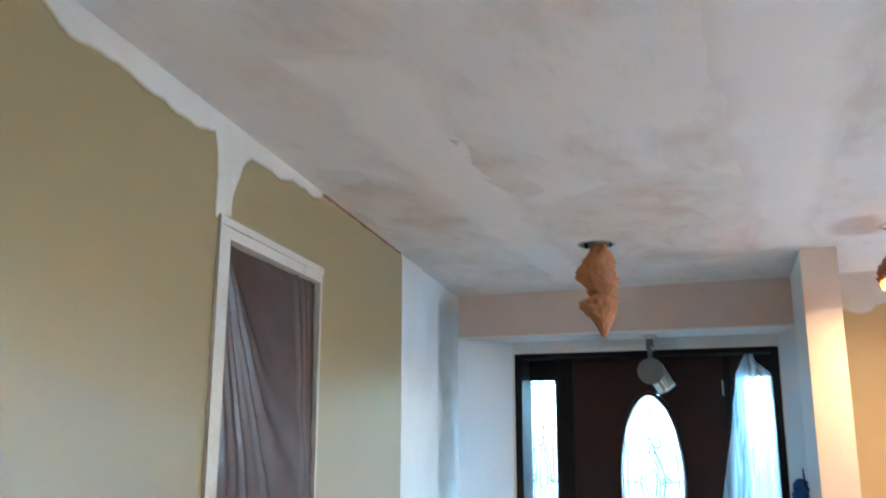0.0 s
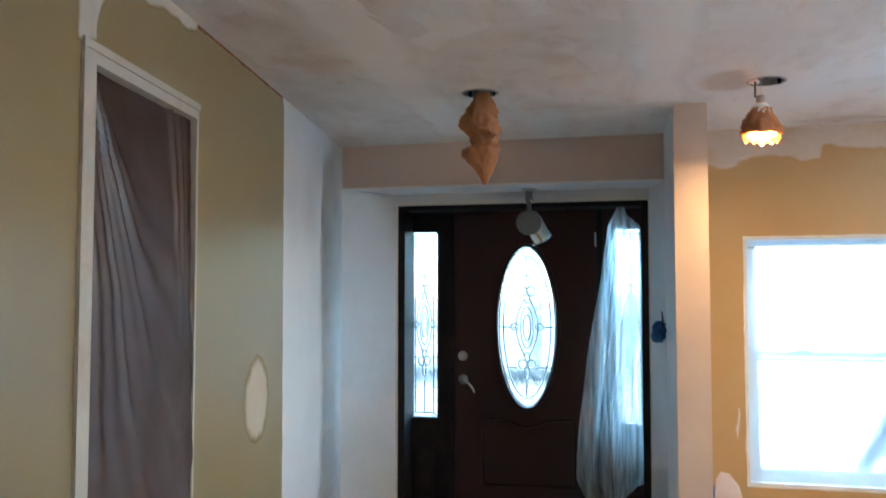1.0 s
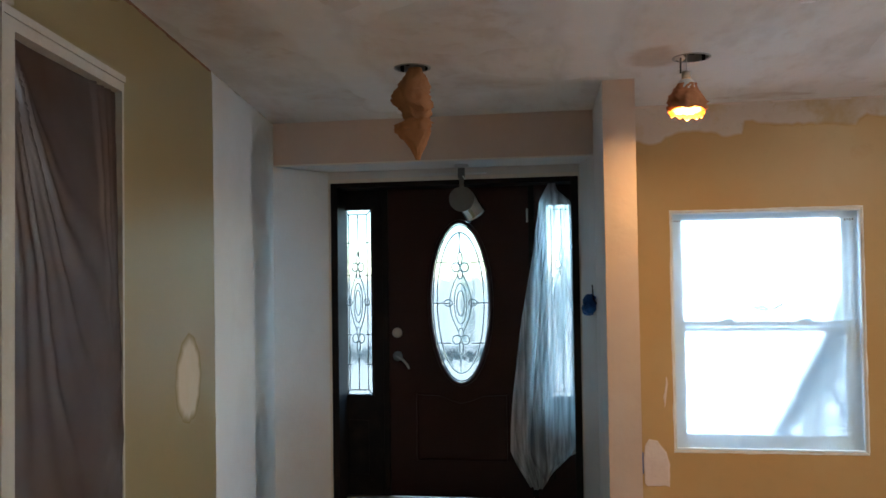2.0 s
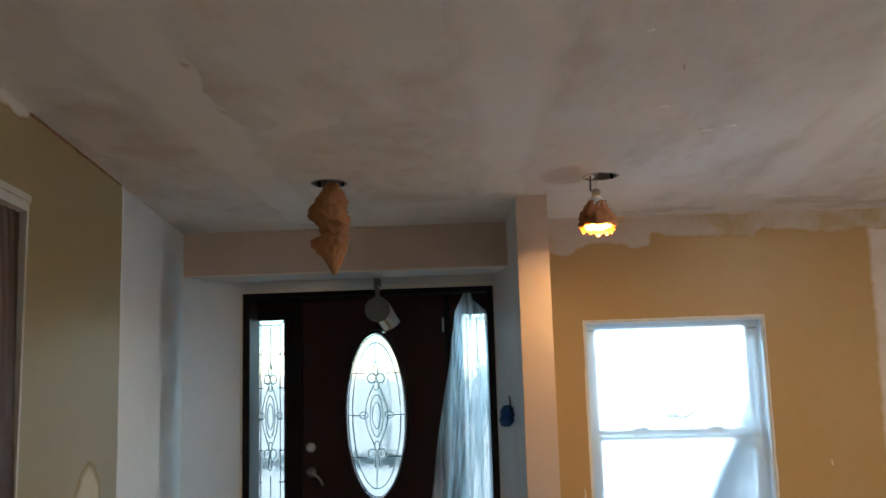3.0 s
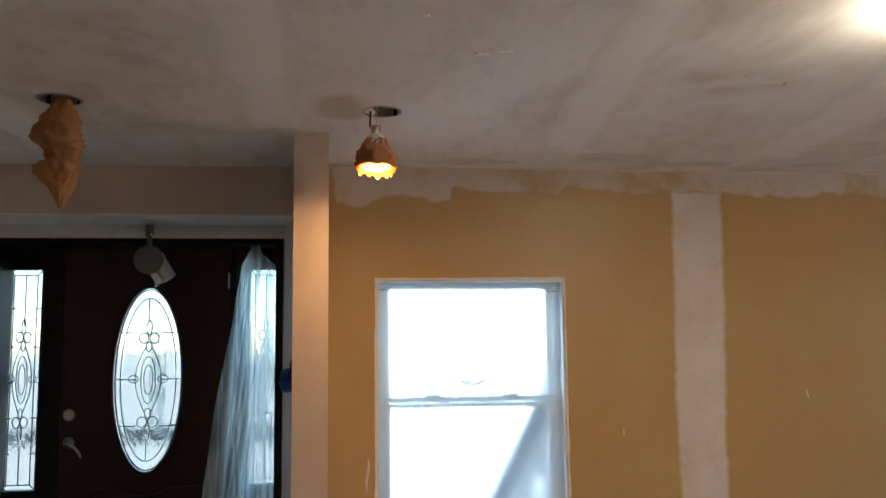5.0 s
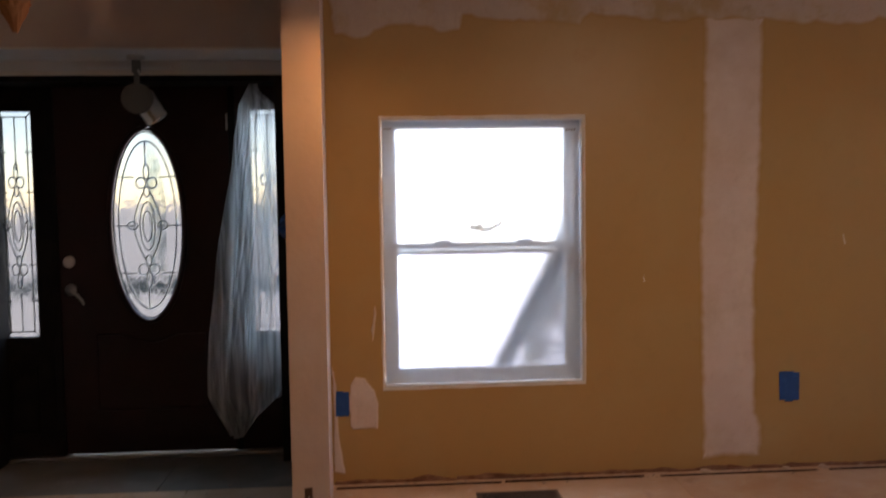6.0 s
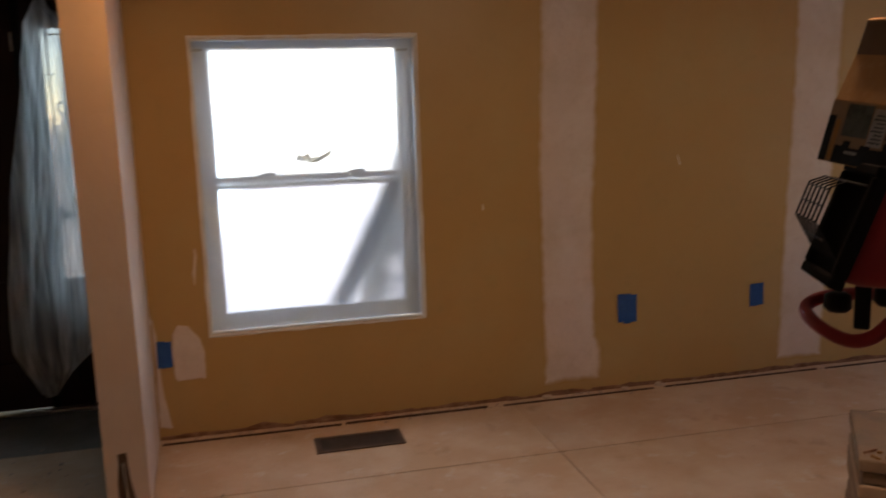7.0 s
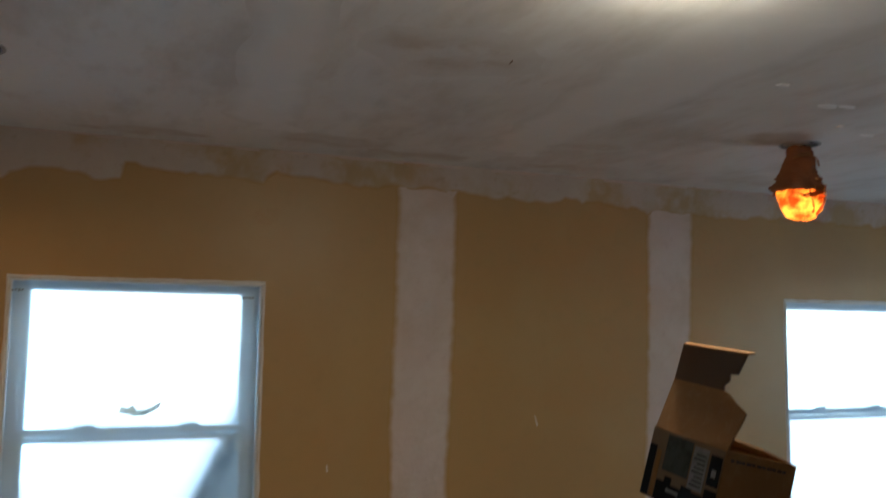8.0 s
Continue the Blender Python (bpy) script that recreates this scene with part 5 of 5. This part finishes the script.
part("cover", box(B(), (-0.008, -0.035, -0.057), (0.004, 0.035, 0.057), bevel=0.003), M_BLACK, ou)

rg = thing("floor_register", pose(-0.395, -0.305, 0.0), "brown metal slotted floor register in the subfloor", "floor vent")
# Flat black plate stands for the shaded duct below the slats.
part("well", box(B(), (-0.185, -0.075, 0.0005), (0.185, 0.075, 0.002)), M_BLACK, rg)
bm = B()
for p, q in (((-0.20, -0.09, 0.001), (0.20, -0.068, 0.007)), ((-0.20, 0.068, 0.001), (0.20, 0.09, 0.007)), ((-0.20, -0.068, 0.001), (-0.178, 0.068, 0.007)), ((0.178, -0.068, 0.001), (0.20, 0.068, 0.007))):
    box(bm, p, q, bevel=0.002)
M_VENT = mat("brown_enamel", (0.07, 0.042, 0.028), 0.5, spots=((20, 0.45, 0.7, (0.12, 0.08, 0.06), 0.6, 4),))
part("frame", bm, M_VENT, rg)
for k in range(26):
    x = -0.172 + 0.344 * k / 25
    part("slat", box(B(), (x - 0.0030, -0.068, 0.002), (x + 0.0030, 0.068, 0.006)), M_VENT, rg)

# torn base of the wall: strip of broken plaster and gap shade, crack line and rubble
bm = B()
x = -1.28
rr = random.Random(12)
while x < 4.85:
    w = rr.uniform(0.06, 0.30)
    box(bm, (x, -rr.uniform(0.004, 0.016), 0.0005), (x + w, 0.001, rr.uniform(0.004, 0.022)))
    x += w * rr.uniform(0.8, 1.1)
tagged(part("trim_torn_base", bm, M_BASE), kind="structure")
# Low dark bars stand for the crack line along the wall.
bm = B()
x = -1.27
while x < 3.5:
    w = rr.uniform(0.5, 1.1)
    y = -0.065 - 0.012 * rr.random()
    box(bm, (x, y - 0.006, 0.0006), (x + w, y + 0.006, 0.006 + 0.003 * rr.random()), pose(0, 0, 0, 0, 0, 0))
    x += w + rr.uniform(0.01, 0.12)
tagged(part("trim_tack_strip", bm, mat("dark_crack_line", (0.055, 0.026, 0.016), 0.9, bump=0.3, spots=((14, 0.45, 0.65, (0.16, 0.085, 0.055), 0.8, 5),))), kind="structure")
bm = B()
for k in range(300):
    a = rr.random()
    if a < 0.62:
        px, py = rr.uniform(-1.25, 4.5), -abs(rr.gauss(0, 0.05)) - 0.006
    elif a < 0.80:
        px, py = rr.gauss(-1.25, 0.16), rr.gauss(-0.78, 0.07)
        if -1.45 < px < -1.22 and py > -0.74:
            continue
    else:
        px, py = rr.gauss(-1.75, 0.22), rr.gauss(-0.45, 0.25)
        if px > -1.5 or py > 0.3:
            continue
    s = rr.choice((0.003, 0.004, 0.005, 0.008)) * rr.uniform(0.7, 1.3)
    box(bm, (-s, -s * 0.7, 0), (s, s * 0.7, s * 0.6), pose(px, py, 0.0005, 0, rr.uniform(-12, 12), rr.uniform(0, 180)))
tagged(part("rubble", bm, M_CHIP), "plaster chips and crumbs along the torn wall base", "rubble", kind="stuff")
for k, (px, py, s) in enumerate(((-1.20, -0.745, 0.034), (-1.30, -0.79, 0.026), (-1.13, -0.735, 0.03), (-1.06, -0.88, 0.028), (-1.24, -0.80, 0.02), (0.62, -0.03, 0.03), (1.25, -0.03, 0.028), (1.05, -0.035, 0.024))):
    ch = thing("plaster_chunk", pose(px, py, 0.0, 0, 0, 40 * k), "broken plaster chunk lying on the subfloor", "plaster chunk", "plaster chunks")
    part("chunk", lathe(B(), [(s * 0.5, s * 0.5), (s, s * 0.3), (s * 1.1, 0.0)], seg=7, jitter=0.3, seed=k + 2), M_CHIP, ch)
# torn plaster at the foot of the post; a dark patch stands for the shaded hole
patch("torn_plaster", PARTF, [(0.040, 0.02), (0.042, 0.14), (0.050, 0.235), (0.082, 0.238), (0.092, 0.12), (0.104, 0.05), (0.102, 0.02)], partition, M_DARK, 71, 0.006, 0.02, 0.002)
part("corner_bead", tube(B(), [PARTF.at(0.076, 0.01, -0.005), PARTF.at(0.072, 0.10, -0.007), PARTF.at(0.068, 0.20, -0.004)], 0.004, 6), M_STEEL, partition)
# white entry face of the partition
bm = prism(B(), [(-1.4165, -0.700), (-1.4155, -0.700), (-1.4465, 0.036), (-1.4495, 0.036)], 0.0, CEIL - 0.001)
part("primer_coat", bm, M_PRIMER, partition)
bm = prism(B(), [(-1.4505, 0.0412), (-1.447, 0.0412), (-1.5275, 0.397), (-1.532, 0.397)], 0.0, 2.171)
part("primer_coat", bm, M_PRIMER, partition)
# chalk lines on the entry floor
xa, ya, xb, yb = -2.6, -0.775, -1.43, -0.735
th = thing("chalk_line", pose(0, 0, 0.0), "faint red chalk line snapped on the subfloor", "chalk line")
part("line", box(B(), (0, -0.003, 0.0004), (math.hypot(xb - xa, yb - ya), 0.003, 0.0012), pose(xa, ya, 0, 0, 0, math.degrees(math.atan2(yb - ya, xb - xa)))), M_CHALK, th)


# ---- work light with a torn box on it ----
def curve(pts, n=6):
    """Rounds a line of points into a smooth path of n steps for each span."""
    pts = [Vector(p) for p in pts]
    out = []
    for i in range(len(pts) - 1):
        p0, p1, p2, p3 = pts[max(i - 1, 0)], pts[i], pts[i + 1], pts[min(i + 2, len(pts) - 1)]
        for k in range(n):
            u = k / n
            out.append(0.5 * (2 * p1 + (p2 - p0) * u + (2 * p0 - 5 * p1 + 4 * p2 - p3) * u * u + (3 * p1 - p0 - 3 * p2 + p3) * u ** 3))
    return out + [pts[-1]]


# loose cord on the entry floor
M_CORD = mat("dark_red_cord", (0.085, 0.014, 0.014), 0.8, spec=0.1, spots=((60, 0.45, 0.65, (0.13, 0.03, 0.028), 0.6, 3),))
cord = thing("cord", pose(-2.65, -0.35, 0), "thin dark red cord lying loose on the subfloor", "cord")
part("strand", tube(B(), [p + Vector((2.65, 0.35, 0)) for p in curve([(-2.74, -0.92, 0.0042), (-2.68, -0.64, 0.0042), (-2.654, -0.41, 0.0042), (-2.645, -0.19, 0.0042), (-2.58, -0.095, 0.0042), (-2.48, -0.105, 0.0042)])], 0.0040, 8), M_CORD, cord, smooth=True)

WL = Matrix.Translation((0.28, -2.70, 0)) @ pose(0, 0, 0, 0, 0, -39.8)
wl = thing("work_light", WL, "red and black twin work light on a tripod, unlit", "work light")
hd = new("lamp_head")
hd.parent = wl
hd.matrix_basis = pose(-0.064, 0.02, 1.248, 0, 0, 18) @ pose(0, 0, 0, 0, 20, 0) @ Matrix.Diagonal((1, 0.9, 0.87, 1))
# head faces to the left: x is the way it faces, turned
body = bmesh.new()
prof = [(-0.012, 0.088, 0.115), (0.03, 0.086, 0.113), (0.10, 0.070, 0.092), (0.155, 0.050, 0.066), (0.172, 0.036, 0.05)]
rings = []
for x, hy, hz in prof:
    ring = []
    for k in range(24):
        a = 2 * math.pi * k / 24
        c, s = math.cos(a), math.sin(a)
        p = 0.45
        ring.append(body.verts.new((x, hy * math.copysign(abs(c) ** p, c), hz * math.copysign(abs(s) ** p, s))))
    rings.append(ring)
for A, C in zip(rings, rings[1:]):
    for k in range(24):
        body.faces.new((A[k], A[(k + 1) % 24], C[(k + 1) % 24], C[k]))
body.faces.new(rings[0]), body.faces.new(rings[-1])
part("housing", body, M_RED, hd, smooth=True)
bm = B()
for p, q in (((-0.038, -0.098, -0.130), (-0.010, 0.098, -0.106)), ((-0.038, -0.098, 0.106), (-0.010, 0.098, 0.130)), ((-0.038, -0.098, -0.106), (-0.010, -0.078, 0.106)), ((-0.038, 0.078, -0.106), (-0.010, 0.098, 0.106))):
    box(bm, p, q, bevel=0.005)
part("rim", bm, M_MATTE, hd)
# Lamp face blacked out: its unlit darkness is put into the colour.
part("reflector", box(B(), (-0.0205, -0.079, -0.107), (-0.0125, 0.079, 0.107)), M_MATTE, hd, "dark unlit reflector")
part("glass", box(B(), (-0.026, -0.078, -0.106), (-0.022, 0.078, 0.106)), mat("blackened_glass", (0.006, 0.006, 0.006), 1.0, spec=0.0), hd)
for k in range(5):
    part("fin", box(B(), (0.035 + 0.022 * k, -0.020, 0.085 - 0.012 * k), (0.041 + 0.022 * k, 0.020, 0.118 - 0.013 * k), bevel=0.002), M_RED, hd)
for k in range(6):
    y = -0.07 + 0.028 * k
    part("guard_wire", tube(B(), [(-0.036, y, 0.085), (-0.070, y, 0.080), (-0.092, y, 0.06), (-0.092, y, -0.015), (-0.036, y, -0.075)], 0.0022, 6), M_BLACK, hd)
for x, z in ((-0.070, 0.080), (-0.092, 0.055), (-0.092, 0.02), (-0.092, -0.015), (-0.065, -0.045)):
    part("guard_wire", tube(B(), [(x, -0.072, z), (x, 0.072, z)], 0.0022, 6), M_BLACK, hd)
part("bracket", box(box(B(), (0.012, -0.012, -0.215), (0.040, 0.012, -0.10), bevel=0.004), (0.10, -0.045, -0.20), (0.17, 0.045, -0.06), bevel=0.012), M_BLACK, wl).matrix_basis = pose(-0.075, 0.02, 1.275)
part("back_cover", box(B(), (0.085, -0.050, -0.060), (0.178, 0.050, 0.055), bevel=0.012), M_BLACK, hd, "black wiring cover")
part("rib", box(B(), (0.055, -0.092, -0.02), (0.070, -0.070, 0.112), bevel=0.003), M_RED, hd)
part("handle", tube(B(), curve([(0.0, 0.0, 1.345), (0.05, 0.0, 1.362), (0.12, 0.01, 1.370), (0.165, 0.01, 1.374), (0.192, 0.01, 1.36), (0.198, 0.01, 1.32), (0.190, 0.01, 1.27), (0.165, 0.02, 1.20)]), [0.0165] * 29 + [0.0135] * 14, 14), M_BLACK, wl, smooth=True)
part("brace", tube(B(), [(0.095, 0.01, 1.378), (0.085, 0.01, 1.32), (0.075, 0.02, 1.25)], [0.013, 0.011, 0.010], 10), M_BLACK, wl, smooth=True)
part("stand_loop", tube(B(), curve([(0.035, -0.01, 1.10), (0.0, -0.045, 1.085), (-0.035, -0.07, 1.055), (-0.075, -0.07, 1.045), (-0.125, -0.03, 1.058), (-0.150, 0.04, 1.072), (-0.125, 0.085, 1.085), (-0.06, 0.10, 1.095), (0.02, 0.08, 1.10)]), 0.0125, 12), M_RED, wl, "red tubular loop", smooth=True).matrix_basis = pose(0.004, 0, 0.014)
for p in ((-0.091, 0.065, 1.099), (-0.006, 0.085, 1.112)):
    part("rubber_foot", lathe(B(), [(0.012, 0.018), (0.024, 0.012), (0.026, -0.012), (0.018, -0.02)], p, 14), M_BLACK, wl, smooth=True)
part("stand_arm", tube(B(), [(0.03, 0.0, 1.125), (0.07, 0.0, 1.10), (0.10, 0.0, 1.04), (0.12, 0.01, 0.96), (0.13, 0.02, 0.90)], 0.014, 12), M_RED, wl, smooth=True)
part("knob", lathe(B(), [(0.02, 0.02), (0.032, 0.012), (0.032, -0.012), (0.02, -0.02)], (0.06, -0.01, 1.13), 12), M_BLACK, wl, smooth=True)
part("pole", tube(B(), [(0.13, 0.02, 0.92), (0.13, 0.02, 0.10)], 0.016, 14), M_BLACK, wl, smooth=True)
part("collar", tube(B(), [(0.13, 0.02, 0.60), (0.13, 0.02, 0.55)], 0.026, 14), M_RED, wl, smooth=True)
for k in range(3):
    a = 0.5 + k * 2.094
    part("leg", tube(B(), [(0.13, 0.02, 0.56), (0.13 + 0.42 * math.cos(a), 0.02 + 0.42 * math.sin(a), 0.012)], 0.012, 10), M_BLACK, wl, smooth=True)
h2 = new("lower_lamp_head")
h2.parent = wl
h2.matrix_basis = pose(0.215, 0.06, 1.17, 0, 12, 160)
part("housing", box(B(), (0.0, -0.07, -0.075), (0.09, 0.07, 0.075), bevel=0.016), M_BLACK, h2)
for k in range(5):
    y = -0.05 + 0.025 * k
    part("guard_wire", tube(B(), [(0.0, y, 0.07), (-0.04, y, 0.05), (-0.05, y, 0.0), (-0.04, y, -0.05), (0.0, y, -0.07)], 0.0022, 6), M_BLACK, h2)

# torn product box leaning on the lamp
BXM = Matrix.Translation((-0.009, 0.0035, 0)) @ WL @ Matrix.Translation((-0.011, -0.020, 1.348)) @ pose(0, 0, 0, -4, 13, 0) @ pose(0, 0, 0, 0, 0, 40)
bx = thing("cardboard_box", BXM, "open torn cardboard product box with black printed sides", "box")
SX, SYY, SZ = 0.142, 0.188, 0.118
T = 0.003
bm = B()
for p, q in (((0, 0, 0), (SX, T, SZ)), ((0, SYY - T, 0), (SX, SYY, SZ)), ((0, T, 0), (T, SYY - T, SZ)), ((SX - T, T, 0), (SX, SYY - T, SZ)), ((T, T, 0), (SX - T, SYY - T, T))):
    box(bm, Vector(p) - Vector((0, 0, 0)), q)
part("body", bm, M_CARD, bx)
# printed left face (x = 0 side) and its blocks
part("print_ground", box(B(), (-0.0010, 0.002, 0.001), (-0.0002, SYY - 0.002, SZ - 0.002)), M_PRINTT, bx)
for y0, y1, z1 in ((0.002, 0.030, 0.050), (0.030, 0.060, 0.036), (0.060, 0.085, 0.040), (0.085, 0.112, 0.032), (0.112, 0.130, 0.044), (0.130, 0.150, 0.034)):
    part("print_panel", box(B(), (-0.0018, y0, 0.001), (-0.0011, y1, z1)), M_PRINT, bx)
part("print_panel", box(B(), (-0.0018, 0.167, 0.001), (-0.0011, SYY - 0.002, SZ - 0.030)), M_PRINT, bx)
part("print_stripe", box(B(), (-0.0018, 0.152, 0.004), (-0.0011, 0.163, SZ - 0.036)), M_CARD, bx)
part("print_photo", box(B(), (-0.0018, 0.076, 0.052), (-0.0011, 0.142, SZ - 0.006)), M_PRINTB, bx)
part("text_panel", box(B(), (-0.0018, 0.036, 0.040), (-0.0011, 0.072, SZ - 0.010)), M_PRINTG, bx)
for k in range(8):
    part("text_bar", box(B(), (-0.0024, 0.040, 0.046 + 0.007 * k), (-0.0019, 0.068 - 0.004 * (k % 3), 0.049 + 0.007 * k)), M_PRINTB, bx)
part("print_block", box(B(), (-0.0018, 0.004, 0.056), (-0.0011, 0.030, SZ - 0.014)), M_PRINT, bx)
part("print_mark", box(B(), (-0.0024, 0.012, 0.070), (-0.0019, 0.022, 0.082)), M_PRINTG, bx)
part("print_mark", box(B(), (-0.0024, 0.088, 0.020), (-0.0019, 0.120, 0.026)), M_PRINTG, bx)
# right face: bars of small print
part("print_band", box(B(), (0.002, -0.0012, 0.0), (SX - 0.002, -0.0002, 0.030)), M_PRINT, bx)
for k in range(11):
    part("text_bar", box(B(), (0.010 + 0.0105 * k, -0.0014, SZ - 0.016), (0.0165 + 0.0105 * k + 0.002 * (k % 2), -0.0003, SZ - 0.0125)), M_PRINTB, bx)
# tall rear flap, notched, leaning back; a small inner flap
def sheet(pts, name, material, parent, label=""):
    bm = bmesh.new()
    f = bm.faces.new([bm.verts.new(p) for p in pts])
    bmesh.ops.triangulate(bm, faces=[f])
    bmesh.ops.solidify(bm, geom=list(bm.faces), thickness=T)
    return part(name, bm, material, parent, label)
def flap_point(y, h):
    return (0.001 + 0.16 * min(h, 0.088) - 0.06 * max(0, h - 0.088), y, SZ + h)
sheet([flap_point(y, h) for y, h in ((SYY - 0.002, 0.0), (0.002, 0.0), (-0.010, 0.062), (0.020, 0.074), (0.040, 0.085), (0.055, 0.088), (0.110, 0.088), (SYY - 0.004, 0.088))], "tall_flap", M_CARD, bx, "torn flap standing up")
sheet([flap_point(y, h) for y, h in ((SYY - 0.004, 0.088), (0.055, 0.088), (0.057, 0.096), (0.046, 0.106), (0.048, 0.116), (0.030, 0.118), (0.016, 0.152), (SYY - 0.012, 0.150))], "flap_tip", M_CARD_SHADED, bx, "notched upper flap folded forward")
# Strip in the unshaded card colour stands for the lit top edge.
sheet([flap_point(0.016, 0.1505), flap_point(SYY - 0.012, 0.1485), (0.018, SYY - 0.016, SZ + 0.153), (0.022, 0.010, SZ + 0.155)], "flap_edge", M_CARD, bx)
sheet([(0.004, SYY - 0.002, SZ), (SX, SYY - 0.002, SZ), (SX - 0.01, SYY - 0.030, SZ + 0.030), (0.05, SYY - 0.05, SZ + 0.055)], "rear_flap", M_CARD, bx)
sheet([(SX, 0.004, SZ), (SX, SYY - 0.004, SZ), (SX - 0.045, SYY - 0.03, SZ + 0.016), (SX - 0.045, 0.03, SZ + 0.012)], "side_flap", M_CARD, bx)

# ---- stack of flooring boxes ----
stk = thing("box_stack", pose(1.0, -1.90, 0, 0, 0, -36), "stack of flattened cardboard bundles with torn edges", "stack")
rr = random.Random(31)
for k in range(9):
    o = rr.uniform(-0.008, 0.008)
    part("board_layer", box(B(), (o - 0.06, o, 0.043 * k), (0.62 + o, 0.45 - o, 0.043 * k + 0.041), bevel=0.006), mat("bundle_board", (0.30, 0.205, 0.14), 0.85, bump=0.2, random_value=0.25, spots=((12, 0.45, 0.7, (0.22, 0.17, 0.13), 0.7, 5),)) if k == 0 else bpy.data.materials["bundle_board"], stk)
for k in range(26):
    part("torn_strip", box(B(), (0, -0.002, 0), (rr.uniform(0.015, 0.05), 0.002, 0.008), pose(-0.05 + 0.02 * k, rr.uniform(0.0, 0.06), 0.386, 0, rr.uniform(-25, 5), rr.uniform(-50, 50))), M_CARD if k % 3 else M_BASE, stk)

# ---- outside ----
bm = B()
bmesh.ops.create_circle(bm, cap_ends=True, segments=64, radius=600)
bmesh.ops.translate(bm, verts=bm.verts, vec=(0, 0, -0.30))
tagged(part("ground", bm, M_CONC), kind="structure")
bm = box(B(), (-60, 12.2, -0.35), (-2.3, 14.9, -0.292))
tagged(part("road", bm, M_ASPH), kind="structure")
# slanting board and a shrub just outside the first window
bd = thing("leaning_board", pose(-0.06, 0.34, -0.30), "grey weathered board leaning across the window outside", "board")
part("plank", box(B(), (-0.05, -0.012, -0.05), (0.05, 0.012, 1.75), pose(-0.72, 0, 0, 0, 27, 0), bevel=0.003), M_GREY, bd)
part("plank", box(B(), (-0.015, -0.012, -0.05), (0.11, 0.012, 1.75), pose(-0.42, 0.06, 0, 0, 16, 0), bevel=0.003), M_WHITE, bd)
sh = thing("shrub", pose(-0.02, 0.42, -0.30), "dark green shrub growing against the house", "shrub")
part("stems", tube(tube(B(), [(0, 0, 0), (0.02, 0.01, 0.5), (0.0, 0.0, 1.0)], [0.02, 0.014, 0.006], 6), [(0, 0, 0.2), (0.08, 0.03, 0.7), (0.10, 0.03, 1.1)], [0.012, 0.01, 0.005], 6), M_BROWN, sh)
bm = B()
rr = random.Random(77)
for k in range(1500):
    z = rr.uniform(0.35, 1.45)
    r = 0.16 * (1 - 0.45 * abs(z - 0.8)) * math.sqrt(rr.random())
    a = rr.uniform(0, 6.3)
    m = pose(0.06 + r * math.cos(a), 0.5 * r * math.sin(a), z, rr.uniform(0, 180), rr.uniform(0, 180), rr.uniform(0, 180))
    v = [bm.verts.new(m @ Vector(p)) for p in ((-0.022, 0, 0), (0, -0.011, 0.003), (0.022, 0, 0), (0, 0.011, 0.003))]
    bm.faces.new(v)
part("leaves", bm, M_SHRUB, sh)
